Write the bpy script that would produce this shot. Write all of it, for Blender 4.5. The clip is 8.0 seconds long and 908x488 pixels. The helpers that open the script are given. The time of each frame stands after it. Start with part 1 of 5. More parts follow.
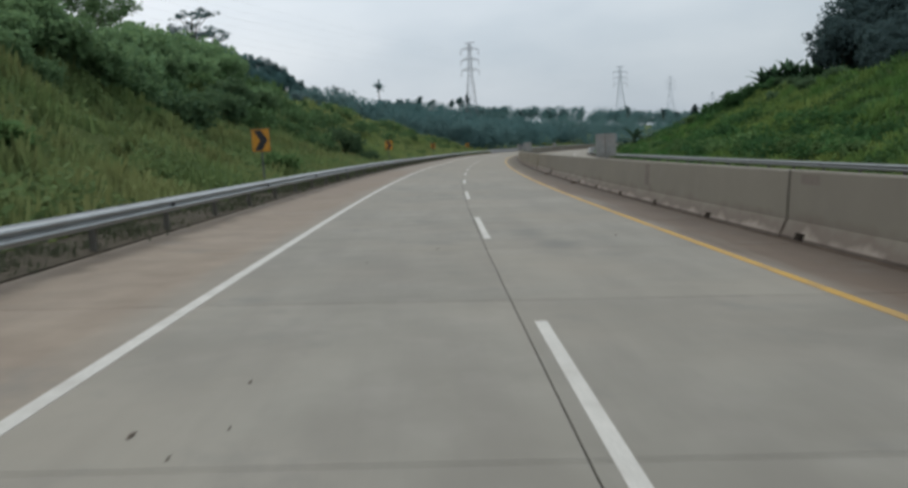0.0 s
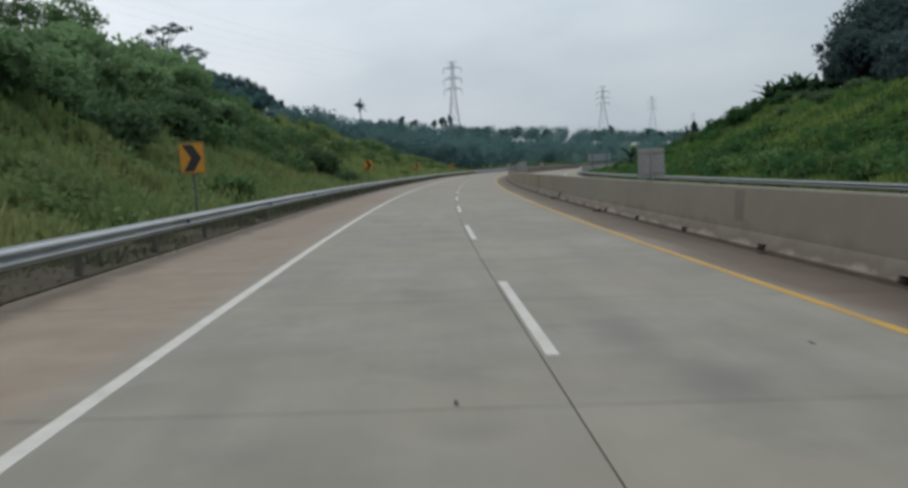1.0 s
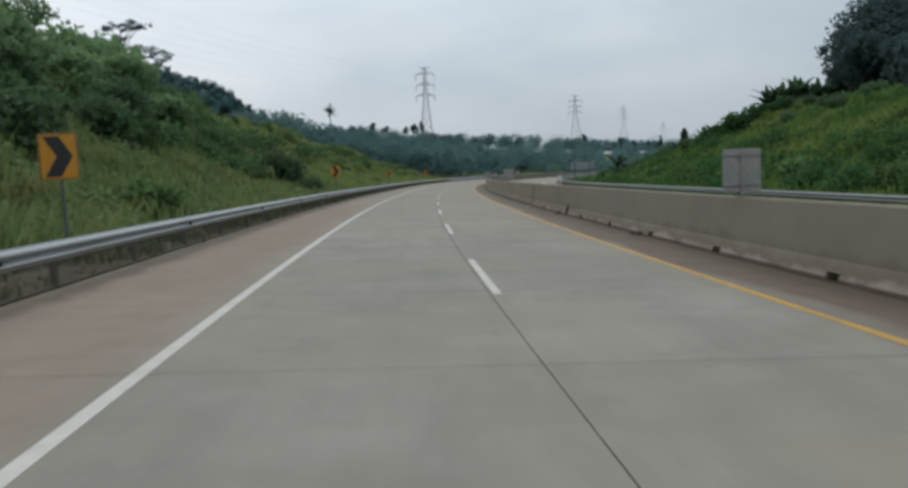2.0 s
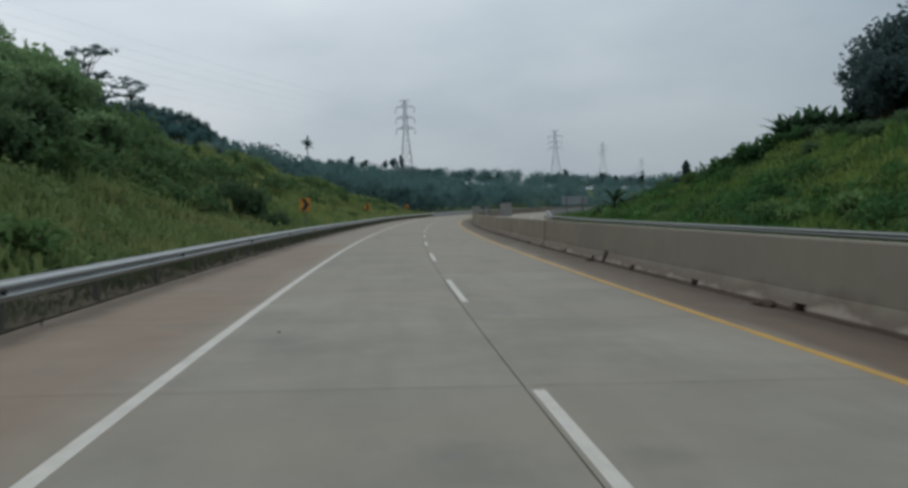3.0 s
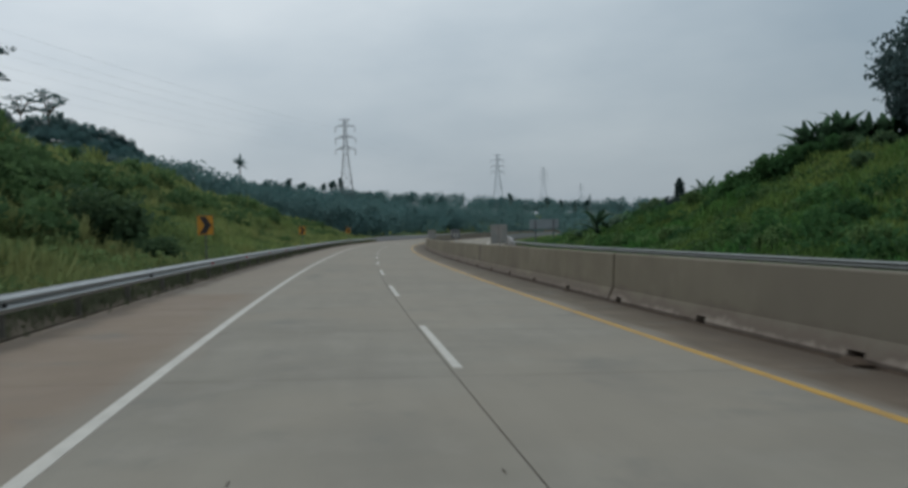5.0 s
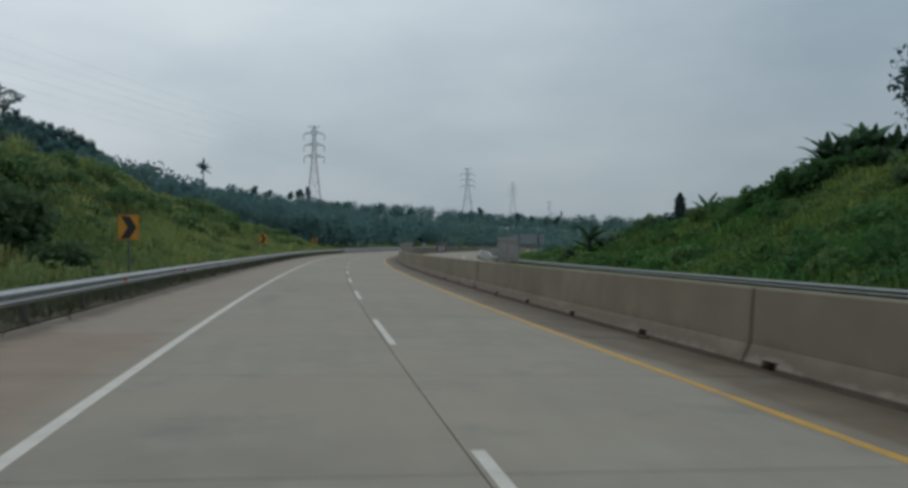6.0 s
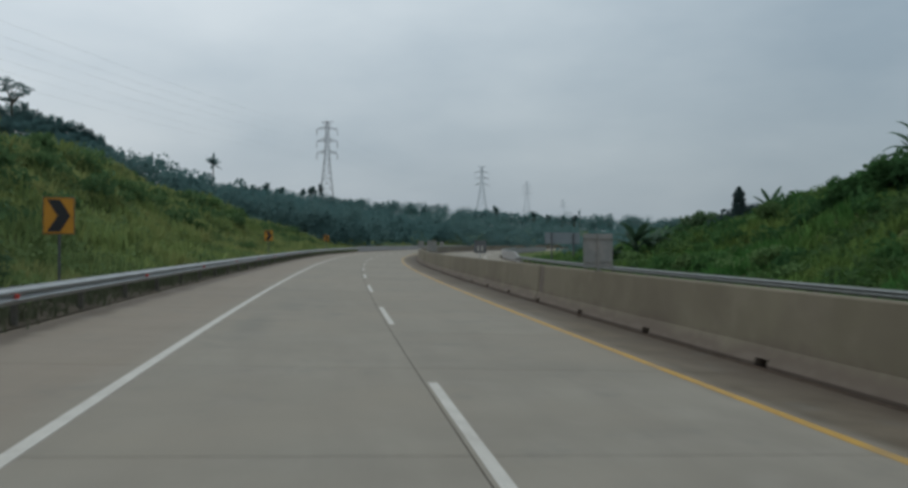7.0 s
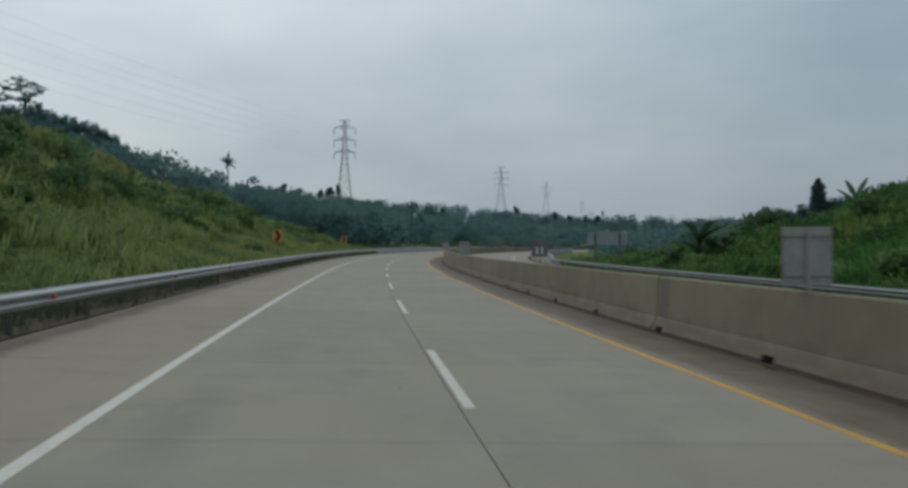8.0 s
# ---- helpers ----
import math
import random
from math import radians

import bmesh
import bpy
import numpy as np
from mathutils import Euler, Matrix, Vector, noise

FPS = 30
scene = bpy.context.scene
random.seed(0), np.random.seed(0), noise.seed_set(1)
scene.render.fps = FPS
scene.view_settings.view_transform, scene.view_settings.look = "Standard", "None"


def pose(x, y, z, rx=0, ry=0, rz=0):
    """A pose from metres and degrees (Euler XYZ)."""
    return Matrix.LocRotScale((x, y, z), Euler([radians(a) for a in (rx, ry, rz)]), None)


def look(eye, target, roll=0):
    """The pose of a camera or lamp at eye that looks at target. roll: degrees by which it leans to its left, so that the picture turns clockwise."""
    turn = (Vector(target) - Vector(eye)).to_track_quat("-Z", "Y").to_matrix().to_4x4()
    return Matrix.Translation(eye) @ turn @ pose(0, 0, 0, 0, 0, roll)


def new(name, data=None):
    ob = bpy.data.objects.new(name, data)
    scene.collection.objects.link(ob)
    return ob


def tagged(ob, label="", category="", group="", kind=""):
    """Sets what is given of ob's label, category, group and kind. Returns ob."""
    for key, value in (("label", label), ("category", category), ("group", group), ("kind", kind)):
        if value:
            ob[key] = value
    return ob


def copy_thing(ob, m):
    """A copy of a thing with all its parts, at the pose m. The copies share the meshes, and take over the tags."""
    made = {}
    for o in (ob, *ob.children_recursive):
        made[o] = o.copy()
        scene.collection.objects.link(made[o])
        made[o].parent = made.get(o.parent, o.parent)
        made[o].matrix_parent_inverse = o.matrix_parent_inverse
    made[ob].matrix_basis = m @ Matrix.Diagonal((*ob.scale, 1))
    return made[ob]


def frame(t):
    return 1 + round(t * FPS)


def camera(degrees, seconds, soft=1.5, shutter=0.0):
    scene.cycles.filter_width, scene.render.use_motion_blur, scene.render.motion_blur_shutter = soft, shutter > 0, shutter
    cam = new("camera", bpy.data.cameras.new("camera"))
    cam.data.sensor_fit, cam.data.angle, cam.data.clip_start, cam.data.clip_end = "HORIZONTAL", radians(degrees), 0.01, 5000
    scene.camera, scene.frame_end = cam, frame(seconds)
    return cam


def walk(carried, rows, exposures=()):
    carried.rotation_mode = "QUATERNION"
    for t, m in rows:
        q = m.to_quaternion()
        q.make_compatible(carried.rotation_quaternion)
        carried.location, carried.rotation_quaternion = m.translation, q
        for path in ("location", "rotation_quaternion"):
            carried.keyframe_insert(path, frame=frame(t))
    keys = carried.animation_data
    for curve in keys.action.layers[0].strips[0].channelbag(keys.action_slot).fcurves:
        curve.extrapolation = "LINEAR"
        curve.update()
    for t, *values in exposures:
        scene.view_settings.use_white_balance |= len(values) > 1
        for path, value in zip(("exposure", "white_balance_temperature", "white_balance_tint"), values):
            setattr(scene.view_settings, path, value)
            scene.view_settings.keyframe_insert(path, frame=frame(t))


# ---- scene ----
# ---------------------------------------------------------------- camera
cam = camera(56.78, 8.0, soft=3.1, shutter=0.4)
PATH = [
    (0, look((-0.755, -3.084, 1.726), (0.042, 46.590, -3.911), -2.592)),
    (0.5, look((-0.887, 0.847, 1.729), (0.308, 50.567, -3.418), -2.666)),
    (1, look((-0.994, 5.304, 1.732), (0.894, 55.066, -2.765), -2.739)),
    (1.2, look((-1.057, 7.014, 1.734), (1.158, 56.770, -2.673), -2.595)),
    (2.3, look((-1.232, 16.211, 1.740), (2.956, 65.900, -1.922), -2.161)),
    (2.5, look((-1.213, 18.101, 1.740), (3.278, 67.807, -1.279), -2.115)),
    (3, look((-1.179, 22.794, 1.740), (3.843, 72.497, -0.366), -1.930)),
    (3.5, look((-1.178, 27.016, 1.741), (4.366, 76.643, -0.802), -1.784)),
    (4, look((-1.092, 31.595, 1.741), (5.084, 81.161, -0.505), -2.062)),
    (4.5, look((-1.034, 35.746, 1.742), (6.246, 85.190, 0.229), -1.852)),
    (5, look((-0.855, 40.474, 1.741), (7.814, 89.711, 0.990), -1.644)),
    (5.2, look((-0.839, 42.131, 1.742), (8.533, 91.244, 1.384), -1.130)),
    (6.3, look((-0.322, 51.868, 1.733), (10.398, 100.705, 1.776), 0.024)),
    (6.5, look((-0.248, 53.659, 1.732), (10.350, 102.523, 1.761), 0.225)),
    (7, look((0.060, 58.427, 1.726), (9.988, 107.431, 1.689), 0.320)),
    (7.5, look((0.356, 62.894, 1.719), (10.097, 111.934, 1.202), 0.420)),
    (8, look((0.590, 67.707, 1.714), (9.491, 116.908, 1.749), 0.214)),
]
walk(cam, PATH, exposures=[(0, 0.07, 6500, 10), (0.5, 0.06, 6500, 10), (1, 0.01, 6500, 10), (2.3, 0.0, 6440, 9.2), (2.5, -0.15, 6430, 8.8), (3, -0.28, 6410, 8.4), (3.5, -0.17, 6400, 8.2), (4, -0.19, 6380, 8), (4.5, -0.3, 6370, 7.7), (5, -0.35, 6360, 7.4), (6.5, -0.4, 6345, 6.8), (7.5, -0.33, 6330, 6.3), (8, -0.38, 6320, 6)])

# ---------------------------------------------------------------- sky and sun
SUN_ELEVATION, SUN_AZIMUTH = radians(55), radians(-35)
world = bpy.data.worlds.new("overcast_sky")
scene.world = world
world.use_nodes = True
wn, wl = world.node_tree.nodes, world.node_tree.links
wn.clear()
w_out, w_bg = wn.new("ShaderNodeOutputWorld"), wn.new("ShaderNodeBackground")
w_co, w_sep = wn.new("ShaderNodeTexCoord"), wn.new("ShaderNodeSeparateXYZ")
w_map = wn.new("ShaderNodeMapping")
w_map.inputs["Scale"].default_value = (1.0, 1.0, 2.6)
w_noise = wn.new("ShaderNodeTexNoise")
w_noise.inputs["Scale"].default_value, w_noise.inputs["Detail"].default_value, w_noise.inputs["Roughness"].default_value = 2.4, 5.0, 0.5
w_ramp = wn.new("ShaderNodeValToRGB")
w_ramp.color_ramp.elements[0].position, w_ramp.color_ramp.elements[0].color = 0.30, (0.43, 0.50, 0.565, 1)
w_ramp.color_ramp.elements[1].position, w_ramp.color_ramp.elements[1].color = 0.66, (0.62, 0.67, 0.71, 1)
w_sky = wn.new("ShaderNodeTexSky")
w_sky.sky_type, w_sky.sun_disc = "NISHITA", False
w_sky.sun_elevation, w_sky.sun_rotation = SUN_ELEVATION, SUN_AZIMUTH
w_sky.dust_density, w_sky.air_density = 4.0, 1.5
w_dim = wn.new("ShaderNodeVectorMath")
w_dim.operation = "SCALE"
w_dim.inputs["Scale"].default_value = 0.01
w_rise = wn.new("ShaderNodeMapRange")          # an overcast sky is brighter overhead than at the horizon
w_rise.inputs["From Min"].default_value, w_rise.inputs["From Max"].default_value = 0.0, 1.0
w_rise.inputs["To Min"].default_value, w_rise.inputs["To Max"].default_value = 0.93, 2.1
w_side = wn.new("ShaderNodeMapRange")          # and brighter towards the veiled sun
w_side.inputs["From Min"].default_value, w_side.inputs["From Max"].default_value = -0.5, 0.55
w_side.inputs["To Min"].default_value, w_side.inputs["To Max"].default_value = 1.2, 0.75
w_mul, w_mul2, w_add = wn.new("ShaderNodeMath"), wn.new("ShaderNodeVectorMath"), wn.new("ShaderNodeVectorMath")
w_mul.operation, w_mul2.operation, w_add.operation = "MULTIPLY", "SCALE", "ADD"
wl.new(w_co.outputs["Generated"], w_map.inputs["Vector"])
wl.new(w_map.outputs["Vector"], w_noise.inputs["Vector"])
wl.new(w_noise.outputs["Fac"], w_ramp.inputs["Fac"])
wl.new(w_co.outputs["Generated"], w_sep.inputs["Vector"])
wl.new(w_sep.outputs["Z"], w_rise.inputs["Value"])
wl.new(w_sep.outputs["X"], w_side.inputs["Value"])
wl.new(w_rise.outputs["Result"], w_mul.inputs[0])
wl.new(w_side.outputs["Result"], w_mul.inputs[1])
wl.new(w_ramp.outputs["Color"], w_mul2.inputs[0])
wl.new(w_mul.outputs["Value"], w_mul2.inputs["Scale"])
w_red, w_blue, w_tint, w_mix = wn.new("ShaderNodeMapRange"), wn.new("ShaderNodeMapRange"), wn.new("ShaderNodeCombineXYZ"), wn.new("ShaderNodeVectorMath")
for node, lo, hi in ((w_red, 1.03, 0.95), (w_blue, 0.995, 1.035)):      # the cloud turns bluer away from the veiled sun
    node.inputs["From Min"].default_value, node.inputs["From Max"].default_value = -0.4, 0.6
    node.inputs["To Min"].default_value, node.inputs["To Max"].default_value = lo, hi
    wl.new(w_sep.outputs["X"], node.inputs["Value"])
wl.new(w_red.outputs["Result"], w_tint.inputs["X"])
w_tint.inputs["Y"].default_value = 1.0
wl.new(w_blue.outputs["Result"], w_tint.inputs["Z"])
w_mix.operation = "MULTIPLY"
wl.new(w_tint.outputs["Vector"], w_mix.inputs[1])
wl.new(w_sky.outputs["Color"], w_dim.inputs[0])
wl.new(w_dim.outputs["Vector"], w_add.inputs[0])
wl.new(w_mul2.outputs["Vector"], w_mix.inputs[0])
wl.new(w_mix.outputs["Vector"], w_add.inputs[1])
wl.new(w_add.outputs["Vector"], w_bg.inputs["Color"])
wl.new(w_bg.outputs["Background"], w_out.inputs["Surface"])
w_bg.inputs["Strength"].default_value = 1.0

sun = new("sun", bpy.data.lights.new("sun", "SUN"))
sun.data.energy, sun.data.angle, sun.data.color = 0.7, radians(30), (1.0, 0.97, 0.92)
sun.matrix_world = look((math.sin(SUN_AZIMUTH) * 100, math.cos(SUN_AZIMUTH) * 100, math.tan(SUN_ELEVATION) * 100), (0, 0, 0))

# ---------------------------------------------------------------- materials
def nodes_of(name):
    m = bpy.data.materials.new(name)
    m.use_nodes = True
    t = m.node_tree
    return m, t.nodes, t.links, t.nodes["Principled BSDF"]


def set_in(node, **values):
    for key, value in values.items():
        node.inputs[key.replace("_", " ")].default_value = value
    return node


def noise_node(n, l, vector, scale, detail=4.0, rough=0.55):
    t = set_in(n.new("ShaderNodeTexNoise"), Scale=scale, Detail=detail, Roughness=rough)
    if vector is not None:
        l.new(vector, t.inputs["Vector"])
    return t.outputs["Fac"]


def ramp_node(n, l, fac, lo, hi, p0=0.35, p1=0.65):
    r = n.new("ShaderNodeValToRGB")
    r.color_ramp.elements[0].position, r.color_ramp.elements[0].color = p0, (*lo, 1)
    r.color_ramp.elements[1].position, r.color_ramp.elements[1].color = p1, (*hi, 1)
    l.new(fac, r.inputs["Fac"])
    return r.outputs["Color"]


def mix_node(n, l, fac, a, b, mode="MIX"):
    x = n.new("ShaderNodeMix")
    x.data_type, x.blend_type = "RGBA", mode
    for value, slot in ((fac, 0), (a, 6), (b, 7)):
        if isinstance(value, (int, float)):
            x.inputs[slot].default_value = value
        elif isinstance(value, tuple):
            x.inputs[slot].default_value = (*value, 1)
        else:
            l.new(value, x.inputs[slot])
    return x.outputs[2]


def range_node(n, l, value, a, b, lo=0.0, hi=1.0):
    r = set_in(n.new("ShaderNodeMapRange"), From_Min=a, From_Max=b, To_Min=lo, To_Max=hi)
    l.new(value, r.inputs["Value"])
    return r.outputs["Result"]


def bump_node(n, l, bsdf, height, strength, distance):
    b = set_in(n.new("ShaderNodeBump"), Strength=strength, Distance=distance)
    l.new(height, b.inputs["Height"])
    l.new(b.outputs["Normal"], bsdf.inputs["Normal"])


def surface(name, lo, hi, rough=0.7, metal=0.0, scale=1.5, fine=40.0, bump=0.2, stain=None, stain_scale=0.4, spec=0.4):
    """A mottled surface: two colours over a coarse and a fine grain, with an optional stain."""
    m, n, l, b = nodes_of(name)
    pos = n.new("ShaderNodeNewGeometry").outputs["Position"]
    coarse, grain = noise_node(n, l, pos, scale, 5), noise_node(n, l, pos, fine, 3)
    col = ramp_node(n, l, coarse, lo, hi)
    col = mix_node(n, l, 0.35, col, ramp_node(n, l, grain, tuple(c * 0.7 for c in lo), tuple(min(1, c * 1.15) for c in hi)))
    if stain:
        col = mix_node(n, l, range_node(n, l, noise_node(n, l, pos, stain_scale, 6, 0.65), 0.5, 0.7, 0, 0.75), col, stain)
    l.new(col, b.inputs["Base Color"])
    set_in(b, Roughness=rough, Metallic=metal)
    b.inputs["Specular IOR Level"].default_value = spec
    l.new(range_node(n, l, coarse, 0.2, 0.8, rough - 0.08, min(1, rough + 0.1)), b.inputs["Roughness"])
    if bump:
        bump_node(n, l, b, grain, bump, 0.01)
    return m


def foliage(name, lo, hi, trans=0.25, rough=0.6, patch=None, patch_scale=0.12, even=0.6):
    """Leaves: colour varies from leaf to leaf and from patch to patch; some light passes through.
    even: how far the shading normals lean upwards, as if each leaf were many smaller ones."""
    m, n, l, b = nodes_of(name)
    geo = n.new("ShaderNodeNewGeometry")
    info = n.new("ShaderNodeObjectInfo")
    col = ramp_node(n, l, geo.outputs["Random Per Island"], lo, hi, 0.0, 1.0)
    if patch:
        far = noise_node(n, l, geo.outputs["Position"], patch_scale, 4, 0.6)
        col = mix_node(n, l, range_node(n, l, far, 0.42, 0.62, 0, 0.85), col, patch)
    shade = range_node(n, l, info.outputs["Random"], 0, 1, 0.75, 1.2)
    hsv = n.new("ShaderNodeHueSaturation")
    l.new(shade, hsv.inputs["Value"])
    l.new(col, hsv.inputs["Color"])
    l.new(hsv.outputs["Color"], b.inputs["Base Color"])
    set_in(b, Roughness=rough)
    b.inputs["Specular IOR Level"].default_value = 0.08
    lean = n.new("ShaderNodeVectorMath")
    lean.operation = "MULTIPLY_ADD"
    l.new(geo.outputs["Normal"], lean.inputs[0])
    lean.inputs[1].default_value = (1 - even, 1 - even, 1 - even)
    lean.inputs[2].default_value = (0, 0, even)
    unit = n.new("ShaderNodeVectorMath")
    unit.operation = "NORMALIZE"
    l.new(lean.outputs[0], unit.inputs[0])
    l.new(unit.outputs[0], b.inputs["Normal"])
    tr = n.new("ShaderNodeBsdfTranslucent")
    l.new(hsv.outputs["Color"], tr.inputs["Color"])
    mx = n.new("ShaderNodeMixShader")
    mx.inputs[0].default_value = trans
    l.new(b.outputs[0], mx.inputs[1])
    l.new(tr.outputs[0], mx.inputs[2])
    l.new(mx.outputs[0], n["Material Output"].inputs["Surface"])
    return m


# damp stains on the concrete: across, along, half width, half length, strength
STAINS = ((1.35, 11.7, 0.6, 1.1, 0.8), (1.0, 13.8, 0.42, 1.6, 0.6), (2.3, 12.6, 0.35, 1.2, 0.35), (-0.75, 10.6, 0.5, 0.35, 0.4), (-2.75, 75.5, 0.55, 4.5, 0.5), (-2.3, 81.5, 0.7, 2.6, 0.45), (1.9, 50.5, 0.6, 3.0, 0.35), (-1.0, 47.5, 0.8, 2.0, 0.3))


def pavement_material():
    """Concrete pavement. The UV map holds metres across and along: wheel paths, brown dust outside the lanes, stains."""
    m, n, l, b = nodes_of("pavement_concrete")
    uv = n.new("ShaderNodeUVMap").outputs["UV"]
    sep = n.new("ShaderNodeSeparateXYZ")
    l.new(uv, sep.inputs[0])
    pos = n.new("ShaderNodeNewGeometry").outputs["Position"]
    stretch = n.new("ShaderNodeMapping")
    stretch.inputs["Scale"].default_value = (1.0, 0.12, 1.0)
    l.new(uv, stretch.inputs["Vector"])
    streak = noise_node(n, l, stretch.outputs["Vector"], 1.6, 5, 0.6)
    coarse, grain = noise_node(n, l, pos, 0.35, 6, 0.6), noise_node(n, l, pos, 60, 3)
    blotch = noise_node(n, l, pos, 1.3, 5, 0.6)
    col = ramp_node(n, l, coarse, (0.153, 0.139, 0.110), (0.233, 0.217, 0.181), 0.32, 0.68)
    col = mix_node(n, l, range_node(n, l, streak, 0.42, 0.7, 0, 0.5), col, (0.145, 0.130, 0.109))
    col = mix_node(n, l, range_node(n, l, blotch, 0.5, 0.75, 0, 0.45), col, (0.237, 0.219, 0.187))
    wide = n.new("ShaderNodeMapping")
    wide.inputs["Scale"].default_value = (0.16, 1.0, 1.0)
    l.new(uv, wide.inputs["Vector"])
    col = mix_node(n, l, range_node(n, l, noise_node(n, l, wide.outputs["Vector"], 0.8, 6, 0.65), 0.46, 0.7, 0, 0.2), col, (0.148, 0.134, 0.109))
    col = mix_node(n, l, range_node(n, l, noise_node(n, l, pos, 0.16, 4, 0.6), 0.45, 0.62, 0, 0.6), col, (0.212, 0.186, 0.145))
    col = mix_node(n, l, range_node(n, l, sep.outputs["Y"], 40, 75, 0, 0.4), col, (0.195, 0.166, 0.124))
    slab = range_node(n, l, n.new("ShaderNodeObjectInfo").outputs["Random"], 0, 1, 0.945, 1.045)
    hsv = n.new("ShaderNodeHueSaturation")
    l.new(slab, hsv.inputs["Value"])
    l.new(col, hsv.inputs["Color"])
    col = hsv.outputs["Color"]
    wob = n.new("ShaderNodeMath")
    wob.operation = "MULTIPLY_ADD"
    l.new(noise_node(n, l, stretch.outputs["Vector"], 0.9, 5, 0.6), wob.inputs[0])
    wob.inputs[1].default_value = 1.6
    l.new(sep.outputs["X"], wob.inputs[2])
    dust = range_node(n, l, wob.outputs[0], -2.6, -3.5, 0, 0.9)
    thin = range_node(n, l, sep.outputs["Y"], 65.1, 65.5, 1.0, 0.45)
    less = n.new("ShaderNodeMath")
    less.operation = "MULTIPLY"
    l.new(dust, less.inputs[0])
    l.new(thin, less.inputs[1])
    dust = less.outputs[0]
    dust_col = ramp_node(n, l, blotch, (0.164, 0.123, 0.088), (0.22, 0.173, 0.126), 0.3, 0.7)
    dust_col = mix_node(n, l, range_node(n, l, sep.outputs["Y"], 14, 34, 0, 0.6), dust_col, (0.157, 0.113, 0.079))
    col = mix_node(n, l, dust, col, dust_col)
    spill = n.new("ShaderNodeMath")            # mud washed over the outer edge of the shoulder
    spill.operation = "MULTIPLY_ADD"
    l.new(noise_node(n, l, pos, 0.8, 6, 0.65), spill.inputs[0])
    spill.inputs[1].default_value = 1.3
    l.new(sep.outputs["X"], spill.inputs[2])
    col = mix_node(n, l, range_node(n, l, spill.outputs[0], -5.3, -5.65, 0, 0.8), col, (0.092, 0.07, 0.05))
    silt = range_node(n, l, wob.outputs[0], 4.45, 5.0, 0, 0.95)
    here = n.new("ShaderNodeMath")
    here.operation = "LESS_THAN"
    l.new(sep.outputs["X"], here.inputs[0])
    here.inputs[1].default_value = 5.6
    both = n.new("ShaderNodeMath")
    both.operation = "MULTIPLY"
    l.new(silt, both.inputs[0])
    l.new(here.outputs[0], both.inputs[1])
    silt = both.outputs[0]
    silt_col = ramp_node(n, l, blotch, (0.068, 0.052, 0.033), (0.12, 0.094, 0.063), 0.3, 0.7)
    silt_col = mix_node(n, l, range_node(n, l, sep.outputs["Y"], 38, 62, 0.75, 0), silt_col, (0.098, 0.066, 0.046))
    col = mix_node(n, l, silt, col, silt_col)
    # the silt turns darker towards the barrier
    inner_dark = range_node(n, l, wob.outputs[0], 5.2, 5.95, 0, 0.75)
    near = n.new("ShaderNodeMath")
    near.operation = "MULTIPLY"
    l.new(inner_dark, near.inputs[0])
    l.new(here.outputs[0], near.inputs[1])
    col = mix_node(n, l, near.outputs[0], col, (0.062, 0.046, 0.034))
    for u, y, wide_u, long_y, most in STAINS:
        off = n.new("ShaderNodeVectorMath")
        off.operation = "SUBTRACT"
        l.new(uv, off.inputs[0])
        off.inputs[1].default_value = (u, y, 0)
        fit = n.new("ShaderNodeVectorMath")
        fit.operation = "DIVIDE"
        l.new(off.outputs["Vector"], fit.inputs[0])
        fit.inputs[1].default_value = (wide_u, long_y, 1)
        far = n.new("ShaderNodeVectorMath")
        far.operation = "LENGTH"
        l.new(fit.outputs["Vector"], far.inputs[0])
        rag = n.new("ShaderNodeMath")
        rag.operation = "MULTIPLY_ADD"
        l.new(blotch, rag.inputs[0])
        rag.inputs[1].default_value = 1.2
        l.new(far.outputs["Value"], rag.inputs[2])
        col = mix_node(n, l, range_node(n, l, rag.outputs[0], 1.5, 0.7, 0, most), col, (0.125, 0.117, 0.10))
    spots = range_node(n, l, noise_node(n, l, pos, 0.55, 8, 0.7), 0.56, 0.72, 0, 0.6)
    col = mix_node(n, l, spots, col, (0.118, 0.113, 0.10))
    l.new(col, b.inputs["Base Color"])
    l.new(range_node(n, l, coarse, 0.3, 0.7, 0.72, 0.9), b.inputs["Roughness"])
    b.inputs["Specular IOR Level"].default_value = 0.3
    bump_node(n, l, b, grain, 0.25, 0.004)
    return m


